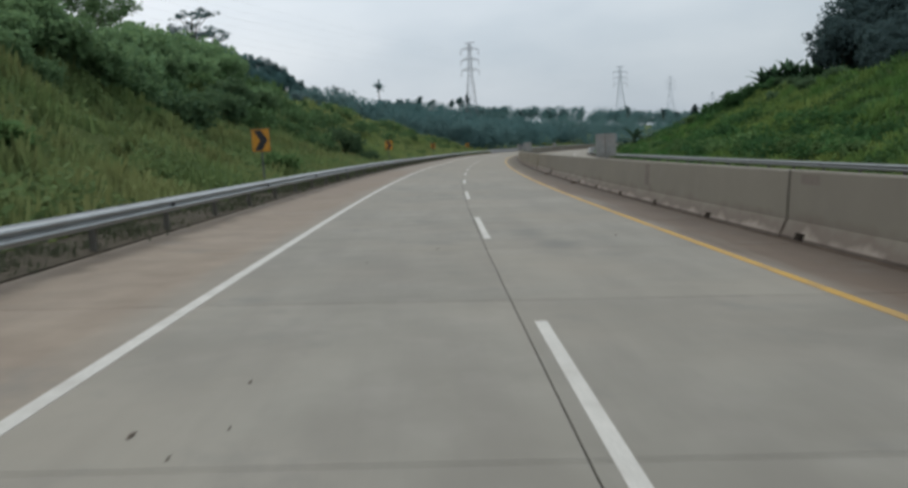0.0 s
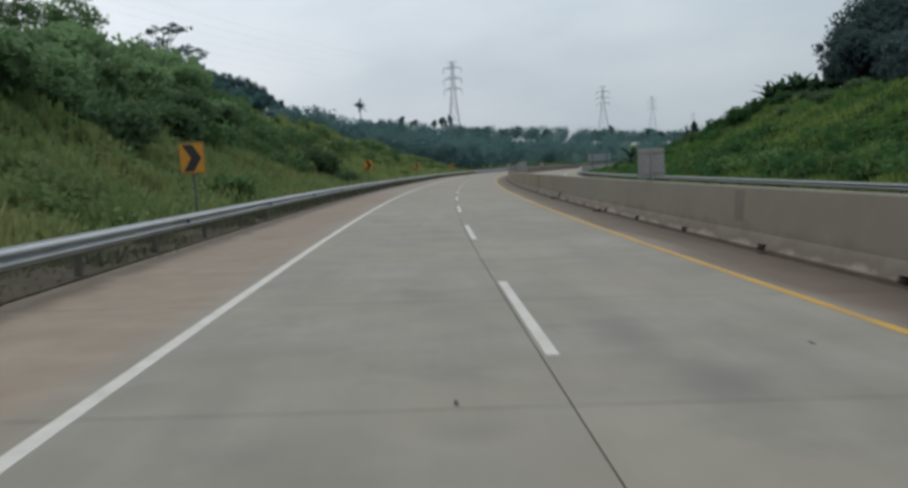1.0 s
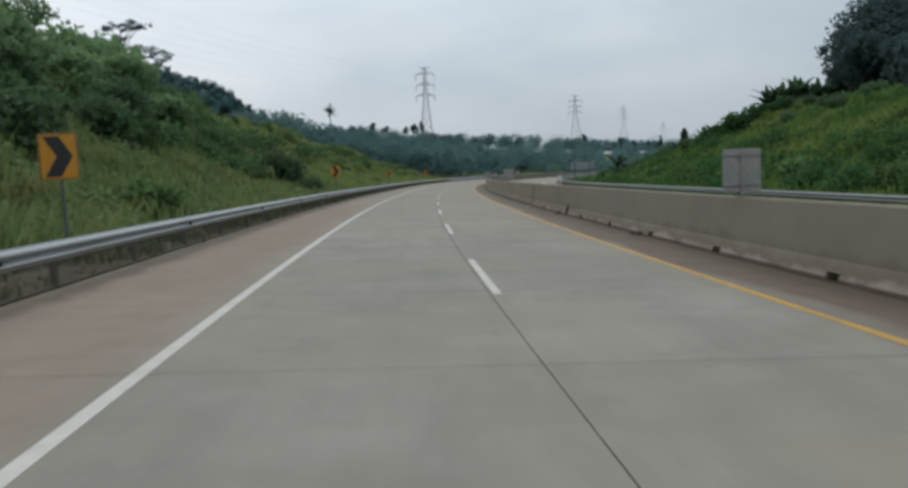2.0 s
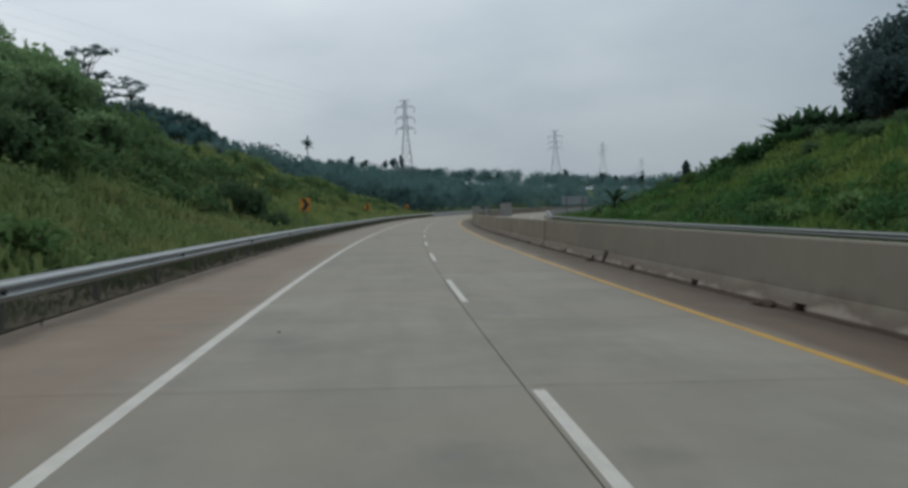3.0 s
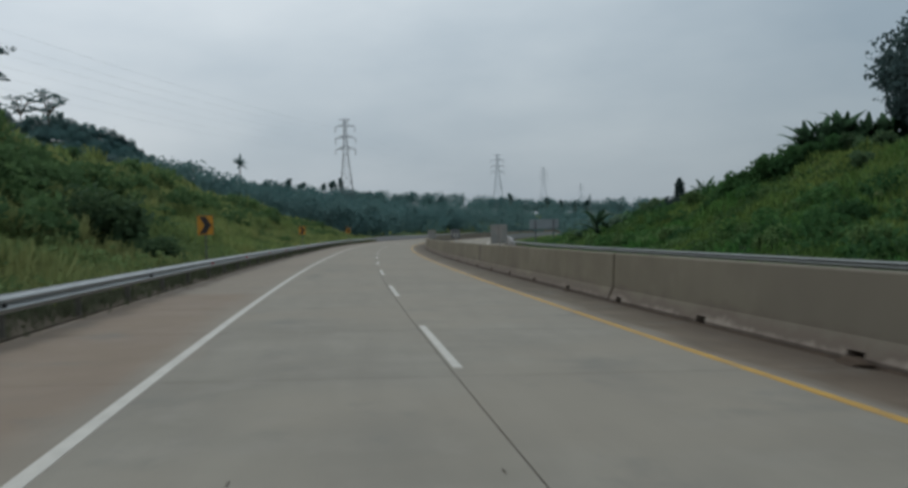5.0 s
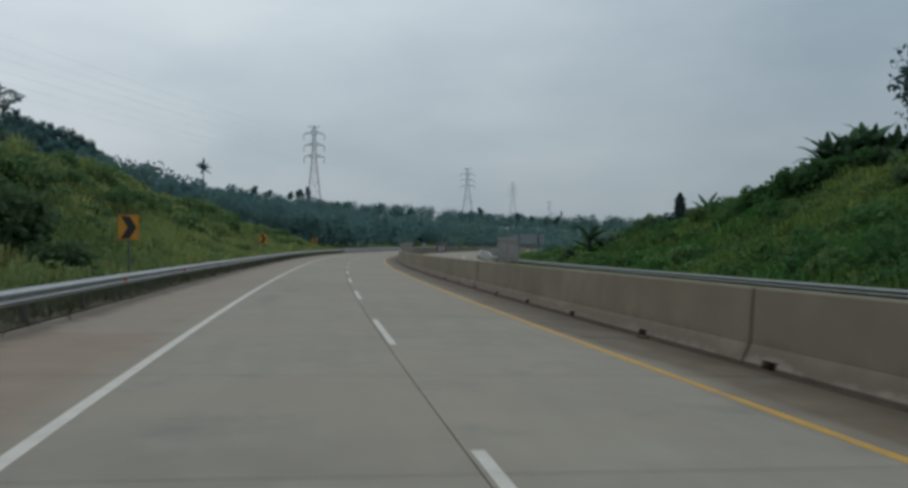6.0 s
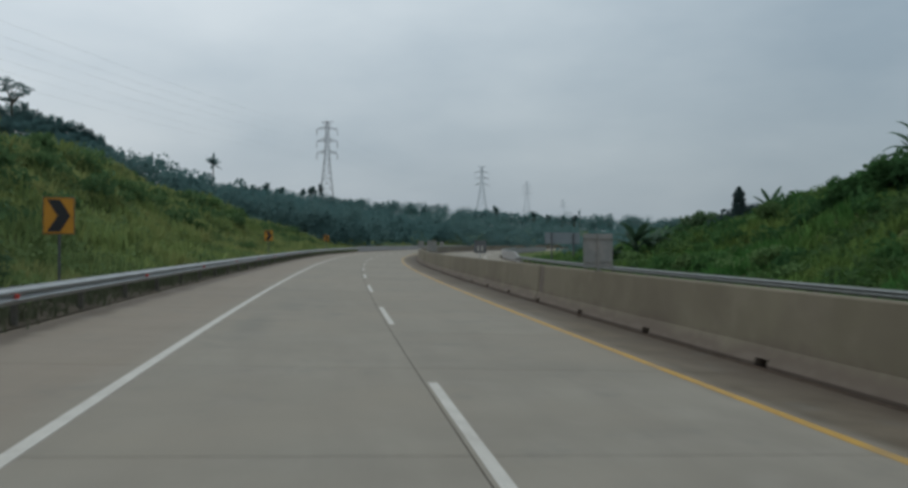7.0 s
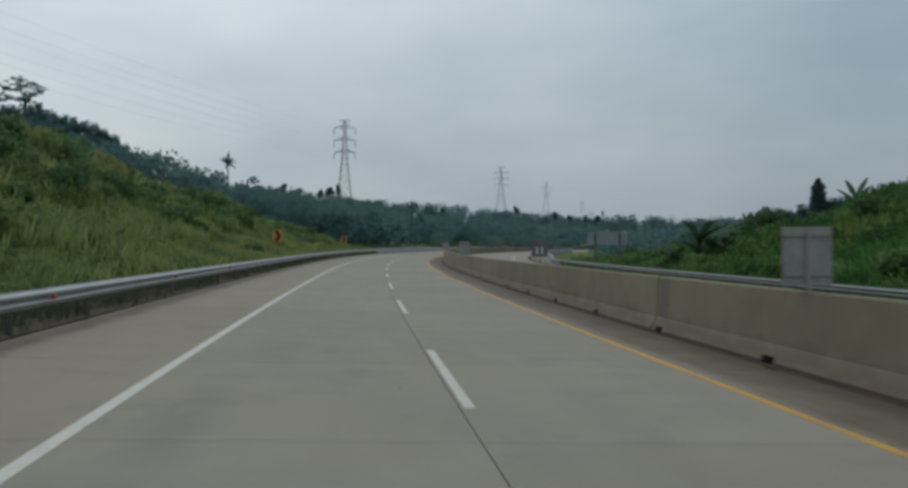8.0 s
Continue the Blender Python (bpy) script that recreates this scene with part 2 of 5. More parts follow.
def barrier_material():
    """Weathered cast concrete: streaks, a foot darkened against the light, mud at its base, darker rain marks from the
    top.
    """
    m, n, l, b = nodes_of("barrier_concrete")
    uv = n.new("ShaderNodeUVMap").outputs["UV"]         # metres up and along
    sep = n.new("ShaderNodeSeparateXYZ")
    l.new(uv, sep.inputs[0])
    st = n.new("ShaderNodeMapping")
    st.inputs["Scale"].default_value = (0.35, 0.3, 1.0)
    l.new(uv, st.inputs["Vector"])
    pos = n.new("ShaderNodeNewGeometry").outputs["Position"]
    run = noise_node(n, l, st.outputs["Vector"], 2.2, 6, 0.6)
    big, grain = noise_node(n, l, pos, 0.5, 5), noise_node(n, l, pos, 45, 3)
    col = ramp_node(n, l, big, (0.142, 0.124, 0.086), (0.188, 0.166, 0.118), 0.3, 0.7)
    col = mix_node(n, l, range_node(n, l, run, 0.52, 0.8, 0, 0.3), col, (0.108, 0.088, 0.072))
    col = mix_node(n, l, range_node(n, l, noise_node(n, l, pos, 1.7, 6, 0.65), 0.5, 0.75, 0, 0.45), col, (0.23, 0.197, 0.155))
    col = mix_node(n, l, range_node(n, l, noise_node(n, l, pos, 0.11, 5, 0.6), 0.42, 0.6, 0, 0.65), col, (0.112, 0.093, 0.068))
    col = mix_node(n, l, range_node(n, l, sep.outputs["Y"], 42, 64, 0.5, 0), col, (0.160, 0.150, 0.130))
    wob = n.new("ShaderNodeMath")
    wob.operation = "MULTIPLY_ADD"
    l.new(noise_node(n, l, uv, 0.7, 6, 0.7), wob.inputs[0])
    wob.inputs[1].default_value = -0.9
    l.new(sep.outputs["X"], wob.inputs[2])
    # brown mix dims the sloped foot, whose upward face catches more light
    foot_dim = range_node(n, l, wob.outputs[0], 0.02, -0.25, 0, 0.85)
    col = mix_node(n, l, foot_dim, col, (0.105, 0.082, 0.065))
    pale = range_node(n, l, wob.outputs[0], -0.3, -0.4, 0, 0.7)
    worn = n.new("ShaderNodeMath")             # the plaster has flaked off the older stretch alone
    worn.operation = "MULTIPLY"
    l.new(pale, worn.inputs[0])
    l.new(range_node(n, l, sep.outputs["Y"], 56, 68, 1.0, 0.2), worn.inputs[1])
    col = mix_node(n, l, worn.outputs[0], col, (0.26, 0.222, 0.185))
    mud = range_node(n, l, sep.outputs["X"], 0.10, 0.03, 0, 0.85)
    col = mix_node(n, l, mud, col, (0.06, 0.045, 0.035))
    l.new(col, b.inputs["Base Color"])
    set_in(b, Roughness=0.85)
    b.inputs["Specular IOR Level"].default_value = 0.3
    bump_node(n, l, b, grain, 0.3, 0.006)
    return m


def ground_material():
    """Rough grass and soil of the cut slopes."""
    m, n, l, b = nodes_of("grassy_ground")
    pos = n.new("ShaderNodeNewGeometry").outputs["Position"]
    a, c, d = noise_node(n, l, pos, 0.11, 6, 0.6), noise_node(n, l, pos, 0.9, 6, 0.65), noise_node(n, l, pos, 7, 5, 0.7)
    col = ramp_node(n, l, a, (0.07, 0.10, 0.034), (0.11, 0.135, 0.045), 0.35, 0.65)
    col = mix_node(n, l, range_node(n, l, c, 0.45, 0.7, 0, 0.7), col, (0.06, 0.09, 0.03))
    col = mix_node(n, l, range_node(n, l, d, 0.55, 0.75, 0, 0.5), col, (0.105, 0.1, 0.055))
    l.new(col, b.inputs["Base Color"])
    set_in(b, Roughness=0.95)
    b.inputs["Specular IOR Level"].default_value = 0.1
    bump_node(n, l, b, d, 0.8, 0.25)
    return m


M_ROAD, M_BARRIER, M_GROUND = pavement_material(), barrier_material(), ground_material()
M_BASE = surface("joint_filler", (0.05, 0.046, 0.04), (0.08, 0.072, 0.062), 0.95)
M_PARAPET = surface("pale_parapet_concrete", (0.24, 0.235, 0.23), (0.32, 0.315, 0.305), 0.85, stain=(0.25, 0.24, 0.22))
M_WHITE = surface("worn_white_road_paint", (0.375, 0.355, 0.315), (0.455, 0.432, 0.384), 0.7, scale=3, stain=(0.31, 0.285, 0.245), stain_scale=2.5)
M_YELLOW = surface("worn_yellow_road_paint", (0.32, 0.182, 0.028), (0.40, 0.238, 0.04), 0.7, scale=3, stain=(0.20, 0.145, 0.08), stain_scale=0.9)
M_ZINC = surface("galvanised_steel", (0.31, 0.32, 0.32), (0.40, 0.41, 0.405), 0.45, 0.3, scale=2.5, bump=0.05, stain=(0.27, 0.27, 0.26), stain_scale=0.8)
# darker copy of the zinc: the far rail's shade is in its colour
M_SHADEZINC = surface("shade_darkened_zinc", (0.13, 0.142, 0.14), (0.19, 0.205, 0.2), 0.42, 0.4, scale=2.5, bump=0.05, stain=(0.16, 0.17, 0.16), stain_scale=0.8)
M_STEEL = surface("dull_galvanised_steel", (0.09, 0.095, 0.10), (0.14, 0.145, 0.15), 0.55, 0.5, scale=3, bump=0.05)
M_POST = surface("dusty_steel_posts", (0.09, 0.083, 0.07), (0.125, 0.117, 0.1), 0.8, 0.1, scale=3, bump=0.05)
M_SIGN = surface("orange_sign_face", (0.44, 0.19, 0.012), (0.51, 0.23, 0.015), 0.5, scale=6, bump=0, stain=(0.48, 0.22, 0.03), stain_scale=3)
M_BLACK = surface("black_sign_film", (0.012, 0.012, 0.013), (0.02, 0.02, 0.021), 0.5, scale=6, bump=0)
M_ALU = surface("aluminium_sign_back", (0.205, 0.205, 0.195), (0.265, 0.265, 0.252), 0.6, 0.3, scale=3, bump=0, stain=(0.33, 0.30, 0.27), stain_scale=1.5)
M_BOARD = surface("dull_board_back", (0.18, 0.205, 0.22), (0.225, 0.25, 0.265), 0.7, 0.1, scale=2, bump=0)
M_MORTAR = surface("dark_mortar", (0.10, 0.082, 0.068), (0.145, 0.122, 0.10), 0.9, scale=4)
M_RED = surface("red_reflector", (0.45, 0.03, 0.02), (0.6, 0.05, 0.03), 0.3, scale=8, bump=0)
M_PLANK = surface("wet_dark_plank", (0.03, 0.022, 0.016), (0.06, 0.045, 0.033), 0.85, scale=5)
M_SOIL = surface("dark_wet_soil", (0.035, 0.026, 0.02), (0.08, 0.06, 0.045), 0.95, scale=3, bump=0.6, spec=0.08)
M_BARK = surface("bark", (0.07, 0.055, 0.042), (0.13, 0.105, 0.08), 0.95, scale=4, bump=0.6)
M_PALEBARK = surface("pale_bark", (0.14, 0.13, 0.115), (0.22, 0.205, 0.185), 0.95, scale=4, bump=0.4)
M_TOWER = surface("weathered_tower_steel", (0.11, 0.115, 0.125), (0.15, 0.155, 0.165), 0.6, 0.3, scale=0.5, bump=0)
# pale blue-grey: far towers fading into haze, done through their base colour
M_FARTOWER = surface("hazed_tower_steel", (0.30, 0.335, 0.37), (0.36, 0.395, 0.43), 0.6, 0.2, scale=0.5, bump=0)
# brown verge soil; its dark tone also serves as shade behind the far rail
M_SOIL_DARK = surface("verge_soil_and_shade", (0.048, 0.041, 0.03), (0.085, 0.072, 0.054), 0.95, scale=2, fine=9, bump=0.2, spec=0.05)
M_CABLE = surface("aluminium_cable", (0.5, 0.52, 0.54), (0.6, 0.62, 0.64), 0.5, 0.4, bump=0)
M_GRASS = foliage("grass_blades", (0.121, 0.184, 0.067), (0.196, 0.263, 0.094), 0.45, 0.9, (0.247, 0.263, 0.104), 0.16)
M_GRASS_Y = foliage("yellowish_grass_blades", (0.152, 0.214, 0.069), (0.225, 0.288, 0.096), 0.45, 0.9, (0.273, 0.283, 0.105), 0.16)
M_GRASS_R = foliage("lush_grass_blades", (0.04, 0.12, 0.03), (0.075, 0.18, 0.043), 0.38, 0.85, (0.17, 0.22, 0.058), 0.07)
M_WEED = foliage("weed_leaves", (0.105, 0.158, 0.06), (0.155, 0.212, 0.08), 0.45, 0.9, (0.10, 0.142, 0.056), 0.2)
M_WEED_R = foliage("lush_weed_leaves", (0.05, 0.105, 0.034), (0.095, 0.158, 0.048), 0.42, 0.9, (0.04, 0.082, 0.03), 0.2)
M_VERGE = foliage("dusty_verge_weeds", (0.05, 0.058, 0.034), (0.078, 0.085, 0.05), 0.3, 0.95)
M_SHRUB = foliage("shrub_leaves", (0.132, 0.220, 0.108), (0.193, 0.297, 0.132), 0.5, 0.95)
# ridge greens are lifted towards blue, painting in the haze over the ridge
M_DARK = foliage("hazed_ridge_leaves", (0.105, 0.165, 0.168), (0.14, 0.20, 0.192), 0.5, 0.95)
M_BIG = foliage("dark_tree_leaves", (0.050, 0.080, 0.080), (0.067, 0.102, 0.095), 0.45, 0.95)
M_SCRUB = foliage("scrub_leaves", (0.088, 0.16, 0.06), (0.138, 0.22, 0.078), 0.48, 0.95)
M_SCRUB_L = foliage("thicket_leaves", (0.099, 0.181, 0.072), (0.153, 0.249, 0.099), 0.5, 0.95, (0.079, 0.145, 0.063), 0.14)
M_SCRUB_R = foliage("lush_thicket_leaves", (0.048, 0.118, 0.038), (0.082, 0.165, 0.052), 0.48, 0.95, (0.04, 0.094, 0.036), 0.13)
M_BUSH = foliage("bush_leaves", (0.067, 0.118, 0.062), (0.106, 0.166, 0.076), 0.48, 0.9)
M_BANANA = foliage("banana_leaves", (0.055, 0.105, 0.06), (0.095, 0.155, 0.082), 0.4, 0.7)
M_BANANA_S = foliage("shaded_banana_leaves", (0.05, 0.105, 0.056), (0.086, 0.155, 0.076), 0.4, 0.7)
M_BANANA_D = foliage("dark_banana_leaves", (0.03, 0.062, 0.036), (0.055, 0.098, 0.052), 0.35, 0.6)
# the blue in these greens is distance haze put into the leaf colour
M_WOODS = foliage("hazed_woodland_leaves", (0.103, 0.18, 0.174), (0.119, 0.2, 0.188), 0.55, 0.95, (0.088, 0.174, 0.172), 0.02, 0.7)

# ---------------------------------------------------------------- the road's line
S_GRID = np.arange(-60, 421, 1.0)
BEND_AT = np.array([-20, 30, 70, 110, 150, 190, 230, 270, 320, 400.0])
BEND = np.array([-0.0004, 0.0011, 0.0008, 0.0006, 0.0018, 0.0023, 0.0025, 0.0027, 0.0028, 0.0029])
RISE_AT, RISE = np.array([0, 60, 120, 200, 300, 400.0]), np.array([0.0, -0.0035, -0.1198, -0.003, 0.0376, 0.4838])
HEADING = np.cumsum(np.interp(S_GRID, BEND_AT, BEND))
HEADING -= np.interp(0, S_GRID, HEADING)
LINE_X, LINE_Y = np.cumsum(np.sin(HEADING)), np.cumsum(np.cos(HEADING))
LINE_X -= np.interp(0, S_GRID, LINE_X)
LINE_Y -= np.interp(0, S_GRID, LINE_Y)
LINE_Z = np.convolve(np.pad(np.interp(S_GRID, RISE_AT, RISE), 20, mode="edge"), np.ones(41) / 41, "valid")
CROSSFALL = 0.0286
U_EDGE, U_RAIL, U_BARRIER, U_RAIL_R = -6.70, -6.56, 5.41, 17.92


def at_road(s, u, z=0.0):
    """World place of a point s along the road, u to the right of the lane joint and z over the pavement."""
    s, u, z = np.broadcast_arrays(np.asarray(s, float), np.asarray(u, float), np.asarray(z, float))
    h = np.interp(s, S_GRID, HEADING)
    return np.stack([np.interp(s, S_GRID, LINE_X) + u * np.cos(h), np.interp(s, S_GRID, LINE_Y) - u * np.sin(h),
                     np.interp(s, S_GRID, LINE_Z) - CROSSFALL * u + z], -1)


def heading(s):
    return float(np.interp(s, S_GRID, HEADING))


def road_coords(x, y):
    """Along and across, for arrays of world places."""
    x, y = np.asarray(x, float), np.asarray(y, float)
    shape, x, y = x.shape, x.ravel(), y.ravel()
    s, u = np.empty_like(x), np.empty_like(x)
    for a in range(0, len(x), 20000):
        b = slice(a, a + 20000)
        j = np.argmin((x[b, None] - LINE_X) ** 2 + (y[b, None] - LINE_Y) ** 2, 1)
        dx, dy, h = x[b] - LINE_X[j], y[b] - LINE_Y[j], HEADING[j]
        s[b], u[b] = S_GRID[j] + dx * np.sin(h) + dy * np.cos(h), dx * np.cos(h) - dy * np.sin(h)
    return s.reshape(shape), u.reshape(shape)


def wave(x, y, scale, seed):
    """Cheap smooth unevenness between -1 and 1."""
    r = np.random.RandomState(seed)
    out = np.zeros_like(np.asarray(x, float))
    for k in range(7):
        a, f, p = r.uniform(0, 6.28), (0.6 + 0.35 * k) / scale, r.uniform(0, 6.28)
        out = out + np.sin((x * math.cos(a) + y * math.sin(a)) * f * 6.28 + p) / (1 + 0.35 * k)
    return out / 2.6


def smooth(t):
    t = np.clip(t, 0, 1)
    return t * t * (3 - 2 * t)


def crest_left(s):
    return np.interp(s, [-60, 0, 60, 120, 170, 205, 230], [7.5, 7.5, 8.2, 8.0, 6.5, 3.5, 1.0])


def crest_right(s):
    return np.interp(s, [-60, 40, 75, 100, 112, 128, 142, 156, 175, 420], [7.2, 7.0, 7.0, 7.2, 6.9, 5.8, 3.9, 2.0, 0.8, 0.5])


def ground_height(x, y):
    s, u = road_coords(x, y)
    edge = np.interp(s, S_GRID, LINE_Z) - CROSSFALL * np.clip(u, -9, 19)
    dl, dr = -u - 8.4, u - 19.6
    ramp = np.where(dl < 14, np.clip(dl / 14, 0, 1) ** np.interp(s, [20, 60, 110, 160], [1.15, 1.5, 1.5, 1.2]), 1.0)
    left = crest_left(s) * ramp + np.clip(dl - 14, 0, 70) * np.interp(s, [0, 70, 130, 240, 330], [0.06, 0.10, 0.27, 0.27, 0.15])
    left = left + np.where(dl > 0, (0.85 * wave(x, y, 11, 3) + 0.35 * wave(x, y, 4, 13)) * smooth(dl / 5), 0)
    right = crest_right(s) * np.where(dr < 17, np.clip(dr / 17, 0, 1) ** 1.15, 1.0) + np.clip(dr - 17, 0, 60) * 0.04
    right = right + np.where(dr > 0, (0.6 * wave(x, y, 10, 5) + 0.3 * wave(x, y, 4, 15)) * smooth(dr / 5), 0)
    z = edge - 0.03 + np.where(u < 0, np.where(dl > 0, left, 0), np.where(dr > 0, right, 0))
    z = np.where((u > -6.9) & (u < 18.6), edge - 0.4, z)
    # the wooded hills ahead, and flat land far off
    def crest(x):
        return np.interp(x, [-400, -130, -97, -83, -72, -58, -45, -20, 20, 70, 140, 300], [56, 50, 44, 38, 33, 23, 17, 14, 9.5, 6.5, 3.0, 1.5])

    west = smooth((-20 - x) / 40)              # the high hill behind the cut climbs away from the road
    near_hill = crest(x) * (1 - west * 0.42 * (1 - smooth((y - 300) / 155)))
    k = np.interp(y, [410, 640], [1.0, 1.64])  # the hill ahead rises gently to a skyline further off
    far_hill = k * crest(x / k) * (0.68 + 0.32 * smooth((y - 360) / 270)) + 5.5 * smooth((y - 430) / 200)
    east = smooth((x + 75) / 42)
    far = near_hill * (1 - east) + far_hill * east + 1.5 * wave(x, y, 90, 8)
    blend = smooth((y - 290) / 70) * smooth((np.hypot(x - 20, y) - 250) / 60)
    z = z * (1 - blend) + far * blend
    off = smooth((np.abs(u) - 120) / 200) * (1 - blend)
    z = z * (1 - off) + (6 + 2 * wave(x, y, 120, 9)) * off
    z = np.where((s < 418) & (s > -58) & (u > -6.9) & (u < 18.6), np.minimum(z, edge - 0.4), z)
    return z


# ---------------------------------------------------------------- building helpers
def mesh_of(name, verts, faces, material, uv=None, flat=True):
    me = bpy.data.meshes.new(name)
    me.from_pydata([tuple(v) for v in verts], [], faces)
    if uv is not None:
        layer = me.uv_layers.new(name="UVMap")
        idx = np.empty(len(me.loops), np.int32)
        me.loops.foreach_get("vertex_index", idx)
        layer.data.foreach_set("uv", np.asarray(uv, np.float32)[idx].ravel())
    me.materials.append(material)
    if not flat:
        me.shade_smooth()
    me.update()
    return me


def quad_mesh(name, quads, material):
    """One mesh of loose four-cornered leaves, from an array N x 4 x 3."""
    q = np.asarray(quads, np.float32)
    n = len(q)
    me = bpy.data.meshes.new(name)
    me.vertices.add(n * 4)
    me.vertices.foreach_set("co", q.ravel())
    me.loops.add(n * 4)
    me.loops.foreach_set("vertex_index", np.arange(n * 4, dtype=np.int32))
    me.polygons.add(n)
    me.polygons.foreach_set("loop_start", np.arange(0, n * 4, 4, dtype=np.int32))
    me.polygons.foreach_set("loop_total", np.full(n, 4, np.int32))
    me.materials.append(material)
    me.update(calc_edges=True)
    return me


def child(name, me, parent, label=""):
    ob = new(name, me)
    ob.parent = parent
    if label:
        ob["label"] = label
    return ob


def part(name, bm, material, parent, label=""):
    me = bpy.data.meshes.new(name)
    bm.to_mesh(me)
    bm.free()
    me.materials.append(material)
    return child(name, me, parent, label)


def box(bm, size, m=Matrix(), bevel=0.0):
    made = bmesh.ops.create_cube(bm, size=1, matrix=m @ Matrix.Diagonal((*size, 1)))
    if bevel:
        edges = {e for v in made["verts"] for e in v.link_edges}
        bmesh.ops.bevel(bm, geom=list(edges), offset=bevel, segments=2, affect="EDGES")
    return bm


def bar(bm, a, b, r, sides=4):
    """A thin bar between two points."""
    a, b = Vector(a), Vector(b)
    m = Matrix.Translation((a + b) / 2) @ (b - a).to_track_quat("Z", "Y").to_matrix().to_4x4()
    bmesh.ops.create_cone(bm, cap_ends=True, segments=sides, radius1=r, radius2=r, depth=(b - a).length, matrix=m)
    return bm


def sweep(profile, s_values, close=True, up_uv=False):
    """Carries a profile of (u, z) along the road; ends capped. Gives verts, faces and UVs in metres."""
    n, k = len(profile), len(s_values)
    pu, pz = np.array([p[0] for p in profile]), np.array([p[1] for p in profile])
    s = np.repeat(np.asarray(s_values, float), n)
    u, z = np.tile(pu, k), np.tile(pz, k)
    verts = at_road(s, u, z)
    faces = []
    for i in range(k - 1):
        for j in range(n if close else n - 1):
            a, b = i * n + j, i * n + (j + 1) % n
            faces.append((a, a + n, b + n, b))
    if close:
        faces.append(tuple(range(n)))
        faces.append(tuple(reversed(range((k - 1) * n, k * n))))
    uv = np.stack([z if up_uv else u, s], -1)
    return verts, faces, uv


def along(a, b, step):
    return np.linspace(a, b, max(2, int(math.ceil((b - a) / step)) + 1))


def swept(name, profile, s_values, material, parent=None, close=True, up_uv=False, label=""):
    v, f, uv = sweep(profile, s_values, close, up_uv)
    me = mesh_of(name, v, f, material, uv)
    return child(name, me, parent, label) if parent else new(name, me)


def empty(name, m=Matrix()):
    ob = new(name)
    ob.matrix_world = m
    ob.empty_display_size = 0.3
    return ob


def road_pose(s, u, z=0.0):
    """A pose on the road that looks along it: x across to the right, y along, z up."""
    p = at_road(s, u, z)
    return Matrix.Translation(Vector(p.tolist())) @ Matrix.Rotation(-heading(s), 4, "Z")


def rect(u0, u1, z0, z1):
    return [(u0, z0), (u0, z1), (u1, z1), (u1, z0)]


# ---------------------------------------------------------------- ground: one sheet to the horizon
def build_ground():
    xs = np.unique(np.concatenate([np.linspace(-2500, -300, 12), np.linspace(-300, -90, 22), np.arange(-90, 110, 1.6), np.linspace(110, 300, 22), np.linspace(300, 2500, 12)]))
    ys = np.unique(np.concatenate([np.linspace(-1500, -80, 12), np.arange(-80, 330, 2.0), np.linspace(330, 600, 30), np.linspace(600, 3000, 16)]))
    gx, gy = np.meshgrid(xs, ys)
    gz = ground_height(gx, gy)
    nx, ny = len(xs), len(ys)
    verts = np.stack([gx.ravel(), gy.ravel(), gz.ravel()], -1)
    faces = [(j * nx + i, j * nx + i + 1, (j + 1) * nx + i + 1, (j + 1) * nx + i) for j in range(ny - 1) for i in range(nx - 1)]
    ob = new("ground", mesh_of("ground", verts, faces, M_GROUND, flat=False))
    tagged(ob, "rough grassy ground rising in cut slopes beside the road", "ground", kind="structure")


build_ground()


# ---------------------------------------------------------------- the road
SLAB0, SLAB = 1.33, 4.912            # first cross joint and slab length
DASH0, DASH_STEP, DASH_LENGTH = 0.02, 12.761, 5.04
COLUMNS = ((U_EDGE, -0.008), (0.008, U_BARRIER))


def build_road():
    road = swept("road", rect(U_EDGE + 0.02, U_BARRIER + 0.3, -0.28, -0.016), along(-58, 415, 3), M_BASE)
    tagged(road, "grey concrete motorway carriageway with cut joints and brown dust on its shoulder", "road", kind="structure")
    return road


ROAD = build_road()


def build_lines():
    swept("edge_line", rect(-3.655, -3.505, 0.0, 0.004), along(-58, 415, 2.5), M_WHITE, ROAD, label="solid white painted edge line")
    swept("inner_edge_line", rect(U_Y - 0.075, U_Y + 0.075, 0.0, 0.004), along(-58, 415, 2.5), M_YELLOW, ROAD, label="worn solid yellow painted edge line")
    for k in range(-4, 33):
        a = DASH0 + k * DASH_STEP
        swept("lane_dash", rect(0.05 + (0.08 if k == 0 else 0), 0.175 + (0.08 if k == 0 else 0), 0.0, 0.004), along(a, a + DASH_LENGTH, 1.3), M_WHITE, ROAD, label="white painted lane dash")


U_Y = 3.74
build_lines()


